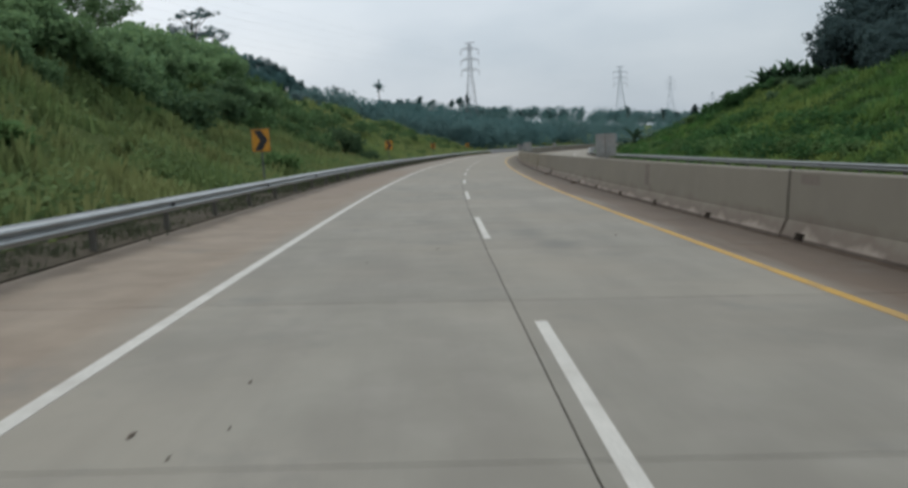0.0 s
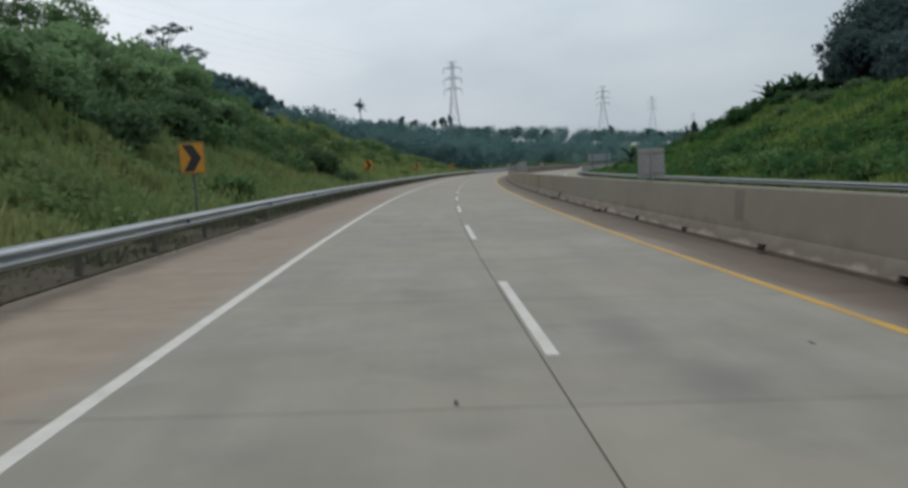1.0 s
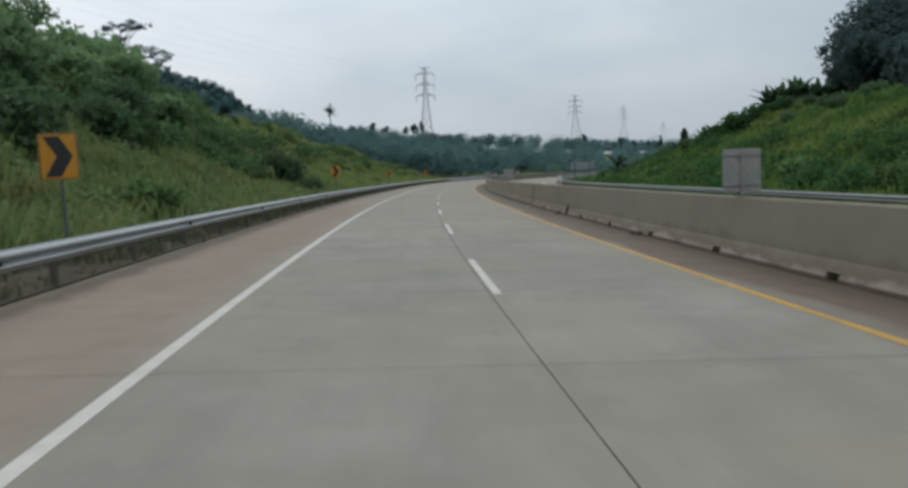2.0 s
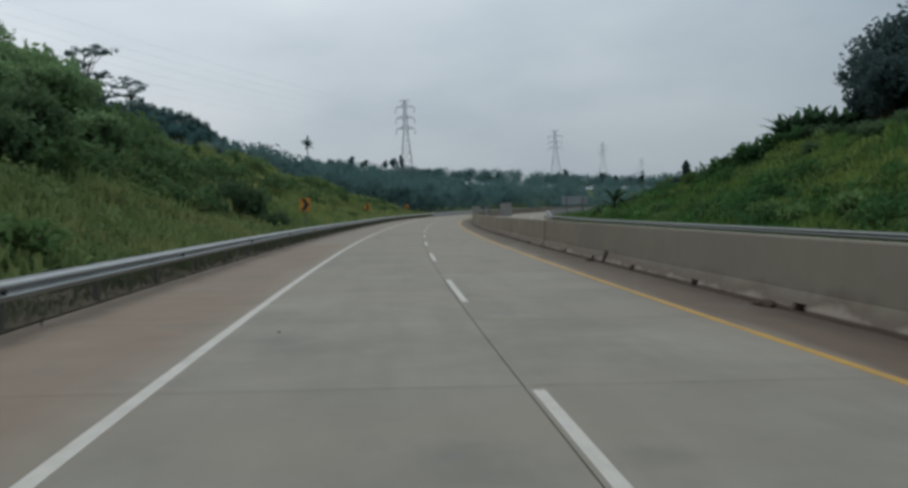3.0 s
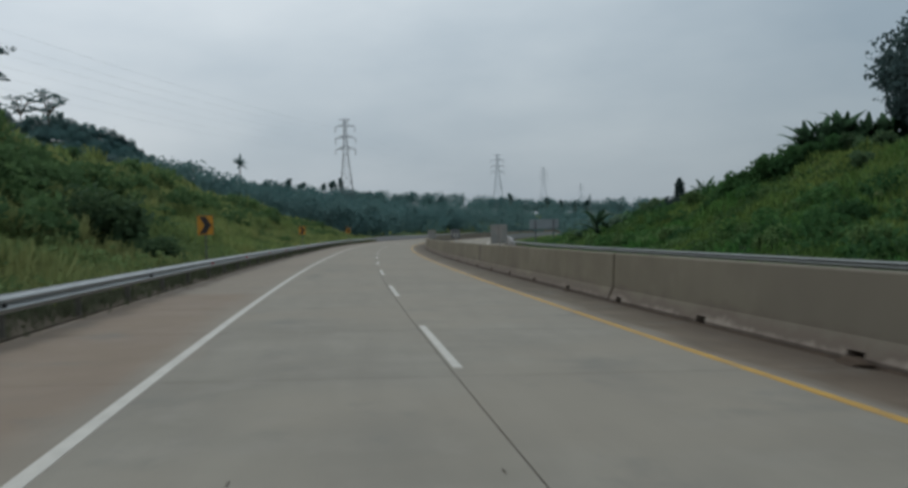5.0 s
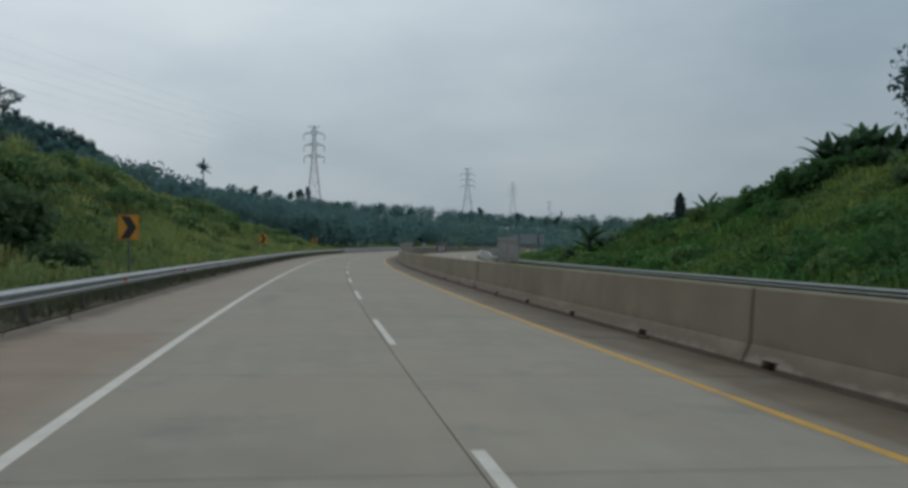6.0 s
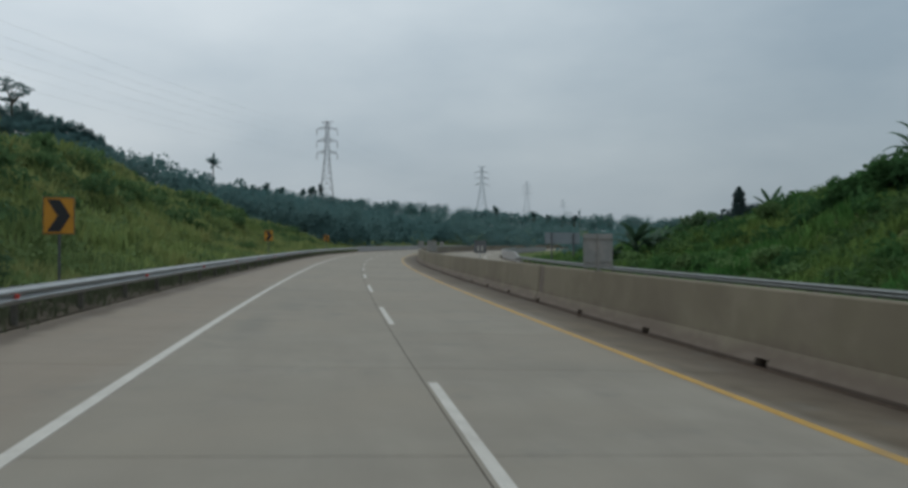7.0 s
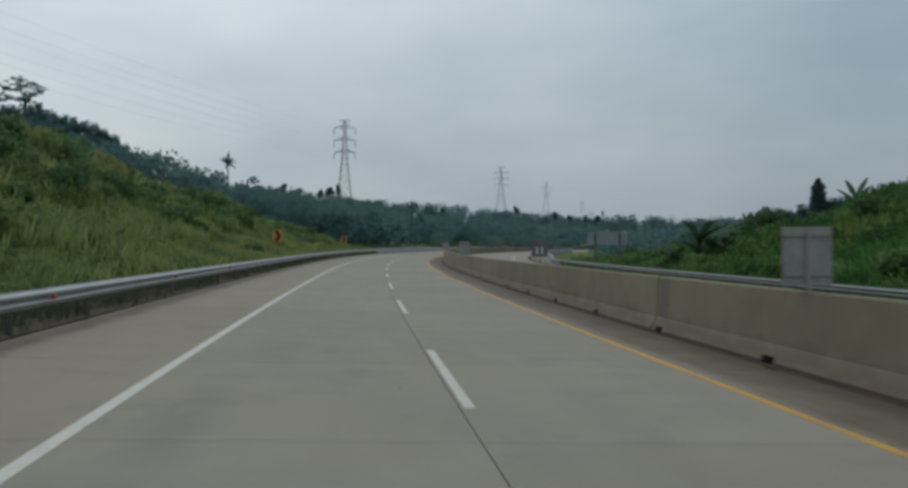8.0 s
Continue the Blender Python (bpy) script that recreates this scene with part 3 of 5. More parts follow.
def build_opposite_road():
    base = swept("opposite_road", rect(U_BARRIER + 0.34, 17.6, -0.3, -0.012), along(-58, 415, 3), M_ROAD)
    tagged(base, "far carriageway of pale grey concrete behind the barrier", "road", kind="structure")
    swept("edge_line", rect(15.1, 15.25, -0.012, -0.004), along(-58, 415, 3), M_WHITE, base, label="solid white painted edge line")
    swept("inner_edge_line", rect(7.6, 7.75, -0.012, -0.004), along(-58, 415, 3), M_YELLOW, base)
    for k in range(-4, 33):
        a = 4.0 + k * DASH_STEP
        swept("lane_dash", rect(11.36, 11.49, -0.012, -0.004), along(a, a + DASH_LENGTH, 1.7), M_WHITE, base)


build_opposite_road()

# ---------------------------------------------------------------- median barrier
HOLE0, HOLE_STEP = 16.25, 4.94
BARRIER_JOINTS = [-58, -37, -12.4, 12.07, 37.2, 61.45, 62.4, 85.85] + [110.3 + 24.5 * k for k in range(13)]
FACE = [(0.0, -0.02), (0.0, 0.07), (0.13, 0.34), (0.19, 1.205), (0.205, 1.23), (0.435, 1.23), (0.45, 1.205), (0.51, 0.34), (0.64, 0.07), (0.64, -0.02)]
NOTCH = [(0.3, -0.02), (0.3, 0.08), (0.035, 0.15), (0.13, 0.34)] + FACE[3:]


def barrier_face(pts, shift=0.0):
    return [(U_BARRIER + shift + a, b) for a, b in pts]


def build_barrier():
    barrier = tagged(empty("median_barrier"), "weathered concrete median barrier with drain slots along its foot", "barrier", kind="structure")
    rnd = random.Random(5)
    for a, b in zip(BARRIER_JOINTS, BARRIER_JOINTS[1:]):
        shift = rnd.uniform(0.008, 0.02) * (-1) ** BARRIER_JOINTS.index(a)
        clear = [0.011 if j in (12.07, 37.2, 61.45, 62.4) else 0.006 for j in (a, b)]
        a, b = a + clear[0], b - clear[1]
        holes = [HOLE0 + HOLE_STEP * k for k in range(-10, 40) if a + 0.3 < HOLE0 + HOLE_STEP * k < b - 0.3]
        cuts, at = [], a
        for h in holes:
            cuts += [(at, h - 0.2, False), (h - 0.2, h + 0.2, True)]
            at = h + 0.2
        cuts.append((at, b, False))
        V, F, UV = [], [], []
        for p, q, notch in cuts:
            v, f, uv = sweep(barrier_face(NOTCH if notch else FACE, shift), along(p, q, 2.0), True, True)
            F += [tuple(i + len(V) for i in face) for face in f]
            V += list(v)
            UV += list(uv)
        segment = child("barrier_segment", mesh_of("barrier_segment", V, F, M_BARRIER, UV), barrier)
        for p, q, z0, z1 in ((22.45, 22.95, 0.5, 1.15), (85.2, 85.75, 0.36, 1.2), (10.9, 11.6, 1.0, 1.17)):
            if a < p < b:
                u0, u1 = [U_BARRIER + shift + 0.13 + (z - 0.34) * 0.06 / 0.865 for z in (z0, z1)]
                swept("mortar_patch", [(u0 - 0.004, z0), (u1 - 0.004, z1), (u1 + 0.02, z1), (u0 + 0.02, z0)], [p, q], M_MORTAR, segment, label="darker patch of mortar")


build_barrier()


def build_parapet():
    for a, b, u in ((204.0, 414.0, U_RAIL - 0.15),):
        par = tagged(empty("parapet"), "pale concrete parapet along the outside of the bend", "parapet", kind="structure")
        for k in range(int((b - a) / 10)):
            swept("parapet_panel", [(u - 0.25, -0.3), (u - 0.2, 0.9), (u, 0.9), (u + 0.12, 0.1), (u + 0.12, -0.05)], along(a + 10 * k + 0.02, a + 10 * k + 9.98, 2.5), M_PARAPET, par)


build_parapet()


def build_far_parapet():
    """Where the far guardrail ends, a concrete parapet begins with a sloped end block."""
    par = tagged(empty("parapet"), "pale concrete parapet with a sloped end beyond the far carriageway", "parapet", kind="structure")
    u = 18.1
    for k in range(14):
        swept("parapet_panel", [(u, -0.3), (u, 1.25), (u + 0.25, 1.25), (u + 0.25, -0.3)], along(168.5 + 10 * k, 168.5 + 10 * k + 9.97, 2.5), M_PARAPET, par)
    v = [at_road(s, uu, z) for uu in (u, u + 0.25) for s, z in ((161, -0.3), (161, 0.3), (168.48, 1.25), (168.48, -0.3))]
    f = [(0, 1, 2, 3), (7, 6, 5, 4), (0, 4, 5, 1), (1, 5, 6, 2), (2, 6, 7, 3), (3, 7, 4, 0)]
    child("end_block", mesh_of("end_block", v, f, M_PARAPET), par)


build_far_parapet()

# ---------------------------------------------------------------- guardrails
BEAM = [(0.0, 0.0), (0.012, 0.03), (0.07, 0.055), (0.085, 0.085), (0.07, 0.115), (0.01, 0.145), (0.0, 0.157), (0.01, 0.17), (0.07, 0.2), (0.085, 0.23), (0.07, 0.26), (0.012, 0.285), (0.0, 0.315)]


def guardrail(u, facing, a, b, step, label, steel=M_ZINC):
    """A W-beam rail on posts with spacer blocks. facing: +1 towards the right, -1 towards the left."""
    rail = tagged(empty("guardrail", road_pose((a + b) / 2, u)), label, "guardrail", group="roadside guardrails")
    back = rail.matrix_world.inverted()
    low = 0.455

    def local(v):
        return [back @ Vector(p) for p in np.asarray(v).tolist()]

    front = [(u + facing * (d - 0.085), low + z) for d, z in BEAM]
    skin = [(u + facing * (d - 0.089), low + z) for d, z in reversed(BEAM)]
    s = a
    while s < b - 0.5:
        e = min(s + 3.93, b)
        v, f, uv = sweep(front + skin, [s - 0.03, (s + e) / 2, e + 0.03])
        me = mesh_of("beam", local(v), f, steel, uv)
        child("beam", me, rail)
        s = e
    post_bm = bmesh.new()
    for d in (0.0, 0.11):
        box(post_bm, (0.006 if d == 0 else 0.006, 0.07, 1.5), Matrix.Translation((d, 0, 0)))
    box(post_bm, (0.11, 0.006, 1.5), Matrix.Translation((0.055, 0, 0)))
    post_me = bpy.data.meshes.new("post")
    post_bm.to_mesh(post_me)
    post_bm.free()
    post_me.materials.append(M_POST)
    blk_bm = box(bmesh.new(), (0.12, 0.09, 0.3), Matrix(), 0.01)
    blk_me = bpy.data.meshes.new("spacer_block")
    blk_bm.to_mesh(blk_me)
    blk_bm.free()
    blk_me.materials.append(M_POST)
    s = a + 0.5
    while s < b:
        p = child("post", post_me, rail)
        p.matrix_basis = back @ road_pose(s, u - facing * (0.33 if facing > 0 else 0.22), 0.0)
        q = child("spacer_block", blk_me, rail)
        q.matrix_basis = back @ road_pose(s, u - facing * 0.15, low + 0.157)
        s += step
    return rail, back


def reflectors(rail, back, u, places, facing):
    bm = bmesh.new()
    bmesh.ops.create_cone(bm, cap_ends=True, segments=12, radius1=0.045, radius2=0.04, depth=0.03, matrix=pose(0, -0.045, 0, 90))
    box(bm, (0.006, 0.09, 0.09), Matrix())
    me = bpy.data.meshes.new("reflector")
    bm.to_mesh(me)
    bm.free()
    me.materials.append(M_RED)
    dark = me.copy()
    dark.materials.clear()
    dark.materials.append(M_BLACK)
    for s in places:
        r = child("reflector", me if s > 70 else dark, rail, "round red reflector" if s > 70 else "dark reflector")
        r.matrix_basis = back @ road_pose(s, u + facing * 0.03, 0.612)


def build_guardrails():
    r, back = guardrail(U_RAIL, 1, -40, 204, 3.93, "galvanised steel guardrail in front of the grassy cut slope")
    reflectors(r, back, U_RAIL, [15.17 + 9.77 * k for k in range(-3, 19)], 1)
    guardrail(U_RAIL_R, -1, -20, 166, 3.93, "steel guardrail with shade-darkened zinc along the far carriageway", M_SHADEZINC)


build_guardrails()


def build_kerbs():
    k = swept("kerb", [(U_EDGE - 0.02, -0.3), (U_EDGE - 0.02, 0.03), (U_EDGE - 0.32, 0.06), (U_EDGE - 0.36, -0.3)], along(-40, 204, 3), M_SOIL_DARK)
    tagged(k, "mud-covered concrete kerb beneath the guardrail", "kerb", kind="structure")
    v = swept("verge", [(U_EDGE - 0.3, -0.3), (U_EDGE - 0.3, 0.05), (U_EDGE - 0.8, 0.10), (U_EDGE - 1.5, 0.09), (-8.7, -0.3)], along(-40, 204, 2), M_SOIL_DARK)
    tagged(v, "strip of dark bare soil behind the guardrail", "verge", kind="structure")
    # this dark strip paints the shadow between far rail and barrier top
    v = swept("verge", [(17.65, -0.3), (17.65, 0.02), (18.4, 0.08), (19.4, 0.06), (20.0, -0.3)], along(-40, 330, 2), M_SOIL_DARK)
    tagged(v, "strip of soil, dark as the shade behind the far guardrail", "verge", kind="structure")
    m = swept("silt_bank", [(U_BARRIER - 0.09, 0.002), (U_BARRIER - 0.03, 0.014), (U_BARRIER + 0.02, 0.02), (U_BARRIER + 0.02, -0.02)], along(-40, 300, 1.5), M_SOIL)
    tagged(m, "thin bank of dark silt at the foot of the barrier", "silt", kind="stuff")


build_kerbs()

# ---------------------------------------------------------------- chevron signs
def sign_panel(parent, w, h):
    """A sign panel facing -y with its folded rim; its chevron, border, and the stiffeners on its back."""
    bm = box(bmesh.new(), (w, 0.012, h), Matrix(), 0.004)
    part("panel", bm, M_ALU, parent, "aluminium panel")
    y = -0.008
    bm = box(bmesh.new(), (w - 0.012, 0.004, h - 0.012), pose(0, y, 0))
    part("sign_face", bm, M_SIGN, parent, "orange-yellow sign face")
    bm = bmesh.new()
    for px, pz, sx, sz in ((0, h / 2 - 0.022, w - 0.03, 0.014), (0, -h / 2 + 0.022, w - 0.03, 0.014), (-w / 2 + 0.022, 0, 0.014, h - 0.03), (w / 2 - 0.022, 0, 0.014, h - 0.03)):
        box(bm, (sx, 0.003, sz), pose(px, y - 0.0035, pz))
    part("border", bm, M_BLACK, parent, "thin black border")
    bm = bmesh.new()
    a, t = w * 0.37, w * 0.41
    pts = [(-a, h * 0.43), (-a + t, h * 0.43), (a, 0), (-a + t, -h * 0.43), (-a, -h * 0.43), (a - t, 0)]
    front = [bm.verts.new((x, y - 0.007, z)) for x, z in pts]
    rear = [bm.verts.new((x, y - 0.002, z)) for x, z in pts]
    bm.faces.new((front[0], front[5], front[2], front[1]))
    bm.faces.new((front[5], front[4], front[3], front[2]))
    for i in range(6):
        bm.faces.new((front[i], front[(i + 1) % 6], rear[(i + 1) % 6], rear[i]))
    bmesh.ops.recalc_face_normals(bm, faces=bm.faces)
    part("chevron", bm, M_BLACK, parent, "black chevron")
    for z in (h * 0.36, -h * 0.32):
        bm = box(bmesh.new(), (w * 0.98, 0.03, 0.035), pose(0, 0.022, z), 0.003)
        part("stiffener", bm, M_ALU, parent)


def build_chevron_signs():
    """Signs on the left verge that face the traffic."""
    w, h = 0.74, 0.93
    first = None
    for s, tilt in ((30.7, -1.0), (80.4, 0.0), (132.0, 0.5), (181.0, 0.0)):
        m = road_pose(s, -8.15 if s > 100 else -7.95, 0.0) @ pose(0, 0, 0, 0, tilt, 6)
        if first is None:
            first = tagged(empty("chevron_sign", m), "orange road sign with a black chevron on a steel post", "road sign", "chevron signs of the bend")
            head = empty("sign_head")
            head.parent = first
            head.location = (0, 0, 2.175)
            sign_panel(head, w, h)
            bm = bmesh.new()
            bmesh.ops.create_cone(bm, cap_ends=True, segments=14, radius1=0.032, radius2=0.032, depth=2.9, matrix=pose(0, 0.07, 1.05))
            part("post", bm, M_STEEL, first, "galvanised steel post")
            for z in (2.51, 1.88):
                bm = box(bmesh.new(), (0.1, 0.07, 0.03), pose(0, 0.06, z), 0.004)
                part("clamp", bm, M_STEEL, first)
        else:
            copy_thing(first, m)


def build_median_signs():
    """The same signs for the other carriageway, seen from behind, standing on the barrier."""
    w, h = 0.80, 0.90
    first = None
    for s, tilt in ((30.45, 0.0), (79.8, 0.6), (128.3, -0.6), (177.5, 0.0), (226.5, 0.0)):
        m = road_pose(s, U_BARRIER + 0.32, 1.23) @ pose(0, 0, 0, 0, tilt, 180)
        if first is None:
            first = tagged(empty("median_sign", m), "grey aluminium back of a road sign on the median barrier", "road sign", "signs on the median barrier")
            head = empty("sign_head")
            head.parent = first
            head.location = (0, 0, 0.53)
            sign_panel(head, w, h)
            bm = bmesh.new()
            bmesh.ops.create_cone(bm, cap_ends=True, segments=14, radius1=0.03, radius2=0.03, depth=0.96, matrix=pose(0, 0.06, 0.48))
            part("post", bm, M_ALU, first, "short galvanised post")
            bm = box(bmesh.new(), (0.16, 0.16, 0.012), pose(0, 0.06, 0.006), 0.002)
            part("base_plate", bm, M_STEEL, first)
        else:
            copy_thing(first, m)


def build_small_sign():
    b = tagged(empty("marker_sign", road_pose(99.6, U_BARRIER + 0.32, 1.23)), "small dark marker sign with two pale bars on the median barrier", "road sign")
    part("panel", box(bmesh.new(), (0.62, 0.012, 0.62), pose(0, 0, 0.58), 0.004), M_STEEL, b, "dark grey panel")
    for x in (-0.1, 0.1):
        part("bar", box(bmesh.new(), (0.09, 0.006, 0.26), pose(x, -0.009, 0.5)), M_WHITE, b, "pale bar")
    part("post", bar(bmesh.new(), (0, 0.04, 0), (0, 0.04, 0.88), 0.028, 10), M_ZINC, b)


build_chevron_signs()
build_median_signs()
build_small_sign()


def build_board():
    """A wide board on two posts, seen from behind."""
    b = tagged(empty("sign_board", road_pose(145.5, 20.45, -0.1)), "wide pale back of a road sign on two posts", "road sign")
    part("panel", box(bmesh.new(), (3.7, 0.04, 1.2), pose(0, 0, 3.1), 0.01), M_BOARD, b, "dull grey panel")
    for x in (-1.15, 1.15):
        part("post", box(bmesh.new(), (0.14, 0.14, 4.0), pose(x, -0.1, 1.65), 0.01), M_STEEL, b)


build_board()


def build_debris():
    m = road_pose(49.1, U_BARRIER - 0.06, 0.0)
    bm = box(bmesh.new(), (0.04, 0.24, 0.42), pose(0.09, 0.1, 0.2, 12, 18, 0), 0.006)
    bmesh.ops.subdivide_edges(bm, edges=bm.edges[:], cuts=1)
    for v in bm.verts:
        v.co += Vector((random.uniform(-.006, .006), random.uniform(-.012, .012), random.uniform(-.015, .015)))
    ob = part("broken_plank", bm, M_PLANK, None)
    ob.matrix_world = m
    tagged(ob, "dark broken plank leaning on the foot of the barrier", "plank")
    rnd = random.Random(11)
    spots = [(37.1, U_BARRIER - 0.1, 0.45), (50.6, U_BARRIER - 0.12, 0.4), (65.4, U_BARRIER - 0.06, 0.25), (20.9, U_BARRIER - 0.08, 0.2), (11.3, -0.83, 0.05), (34.7, -2.84, 0.06), (1.9, -2.69, 0.05), (80.1, U_BARRIER - 0.08, 0.22), (9.6, -1.9, 0.03), (2.0, -2.12, 0.025), (1.5, -2.34, 0.03), (3.05, -2.22, 0.035), (46.35, -0.22, 0.035), (46.3, -2.15, 0.035), (77.8, -0.58, 0.03), (13.0, 2.6, 0.05)]
    for s, u, size in spots:
        bm = bmesh.new()
        bmesh.ops.create_icosphere(bm, subdivisions=2, radius=1)
        for v in bm.verts:
            v.co *= 1 + rnd.uniform(-0.25, 0.25)
            v.co = Vector((v.co.x * size * 0.35, v.co.y * size, max(v.co.z, -0.1) * size * 0.22))
        ob = part("mud_clod", bm, M_SOIL, None)
        ob.matrix_world = road_pose(s, u, 0.004)
        tagged(ob, "dark clod of dried mud on the concrete", "mud clod", "mud clods")


build_debris()

# ---------------------------------------------------------------- pylons and cables
def lattice(h_arms, top, base_half, waist_half):
    """Points of the body: half width by height."""
    def half(z):
        w = h_arms[-1] - 2.0
        return base_half + (waist_half - base_half) * z / w if z < w else waist_half + (0.45 - waist_half) * (z - w) / (top - w)
    return half


def pylon(name_label, m, top, arms, base_half, waist_half, r, steel=None, reach=4.35):
    """A lattice tower with three pairs of cross-arms and hanging insulators. Heights from its foot."""
    tower = tagged(empty("pylon", m), name_label, "pylon", "power line pylons")
    half = lattice(arms, top, base_half, waist_half)
    levels, z = [0.0], 0.0
    while z < top - 0.5:
        z = min(top, z + max(1.4, 1.7 * half(z)))
        levels.append(z)
    corners = ((-1, -1), (1, -1), (1, 1), (-1, 1))
    for cx, cy in corners:
        bm = bmesh.new()
        for a, b in zip(levels, levels[1:]):
            bar(bm, (cx * half(a), cy * half(a), a), (cx * half(b), cy * half(b), b), r)
        part("leg", bm, steel, tower)
    bm = bmesh.new()
    for a, b in zip(levels, levels[1:]):
        for i in range(4):
            p, q = corners[i], corners[(i + 1) % 4]
            bar(bm, (p[0] * half(a), p[1] * half(a), a), (q[0] * half(b), q[1] * half(b), b), r * 0.55, 3)
            bar(bm, (q[0] * half(a), q[1] * half(a), a), (p[0] * half(b), p[1] * half(b), b), r * 0.55, 3)
            bar(bm, (p[0] * half(b), p[1] * half(b), b), (q[0] * half(b), q[1] * half(b), b), r * 0.6, 3)
    part("bracing", bm, steel, tower)
    for k, z in enumerate(arms):
        for side in (-1, 1):
            bm = bmesh.new()
            w = half(z)
            for cy in (-1, 1):
                bar(bm, (side * w, cy * w, z), (side * reach, 0, z - 0.3), r * 0.8)
                bar(bm, (side * w, cy * w, z + 1.0), (side * reach * 0.8, 0, z + 0.2), r * 0.8)
                bar(bm, (side * reach * 0.8, 0, z + 0.2), (side * reach, 0, z - 0.3), r * 0.8)
                bar(bm, (side * w * 2, cy * w * 0.7, z - 0.05), (side * w * 2, cy * w * 0.7, z + 0.75), r * 0.5, 3)
            part("cross_arm", bm, steel, tower)
            bm = bmesh.new()
            for i in range(9):
                bmesh.ops.create_cone(bm, cap_ends=True, segments=8, radius1=0.2, radius2=0.12, depth=0.16, matrix=pose(side * reach, 0, z - 0.6 - 0.26 * i))
            bar(bm, (side * reach, 0, z - 0.3), (side * reach, 0, z - 3.0), 0.05)
            part("insulator", bm, M_STEEL, tower, "dark string of insulators")
    bm = bmesh.new()
    tip = reach * 0.58
    bar(bm, (-tip, 0, top), (tip, 0, top), r * 0.9)
    for side in (-1, 1):
        bar(bm, (side * tip, 0, top), (side * half(top - 2), 0, top - 1.6), r * 0.7)
    part("earth_wire_arm", bm, steel, tower)
    return tower


def ground_z(x, y):
    return float(ground_height(np.array([x]), np.array([y]))[0])


PYLONS = []


def build_pylons():
    for x, y, top_z, r, turn, reach in ((17.8, 417.5, 53.0, 0.10, 8, 4.35), (180.0, 818.0, 73.2, 0.16, 8, 6.5), (330.0, 1180.0, 88.0, 0.14, 12, 6.0), (560.0, 1700.0, 92.0, 0.13, 20, 5.0)):
        g = ground_z(x, y) - 0.3
        top = top_z - g
        arms = (top - 3.1, top - 8.2, top - 13.2) if reach < 6 else (top - 5.2, top - 10.8, top - 16.4)
        m = pose(x, y, g, 0, 0, -turn)
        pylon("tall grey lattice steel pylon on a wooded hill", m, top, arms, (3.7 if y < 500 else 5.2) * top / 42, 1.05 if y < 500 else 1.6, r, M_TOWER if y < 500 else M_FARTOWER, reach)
        PYLONS.append((m, arms, reach))


build_pylons()


def cable(points, r, name="power_cable"):
    cu = bpy.data.curves.new(name, "CURVE")
    cu.dimensions, cu.bevel_depth, cu.bevel_resolution = "3D", r, 0
    sp = cu.splines.new("POLY")
    sp.points.add(len(points) - 1)
    for p, q in zip(sp.points, points):
        p.co = (*q, 1)
    cu.materials.append(M_CABLE)
    return tagged(new(name, cu), "thin sagging overhead power cable between the pylons", "power cable", "power cables")


def build_cables():
    ends = [pose(-170, 20, 26, 0, 0, -22)]
    for k in range(3):
        for side in (-1, 1):
            tips = []
            for m, arms, reach in PYLONS[:3]:
                tips.append(m @ Vector((side * reach, 0, arms[k] - 3.0)))
            first = ends[0] @ Vector((side * 4.7, 0, 38 - 5.2 * k))
            for a, b, sag in ((first, tips[0], 7.0), (tips[0], tips[1], 9.0), (tips[1], tips[2], 9.0)):
                n = 28
                pts = [tuple(a.lerp(b, j / n) - Vector((0, 0, sag * 4 * (j / n) * (1 - j / n)))) for j in range(n + 1)]
                cable(pts, 0.017)


build_cables()

# ---------------------------------------------------------------- plants


def leaf_quads(centres, size, rnd, droop=0.3, long=1.7):
    """A loose leaf at each centre, turned at random."""
    n = len(centres)
    d = rnd.normal(size=(n, 3))
    d[:, 2] -= droop
    d /= np.linalg.norm(d, axis=1, keepdims=True)
    w = np.cross(d, rnd.normal(size=(n, 3)))
    w /= np.linalg.norm(w, axis=1, keepdims=True) + 1e-9
    k = size * rnd.uniform(0.6, 1.35, (n, 1))
    d, w = d * k * long * 0.5, w * k * 0.5
    c = np.asarray(centres)
    return np.stack([c - d, c + w * 0.9 - d * 0.1, c + d, c - w * 0.9 - d * 0.1], 1)


def clump_points(centre, radius, n, rnd, squash=0.75):
    """Points mostly near the shell of an uneven blob."""
    d = rnd.normal(size=(n, 3))
    d /= np.linalg.norm(d, axis=1, keepdims=True)
    r = radius * rnd.uniform(0.45, 1.0, (n, 1)) ** 0.6 * (1 + 0.25 * np.sin(d[:, :1] * 5 + d[:, 1:2] * 4 + rnd.uniform(0, 6)))
    return np.asarray(centre) + d * r * np.array([1, 1, squash])


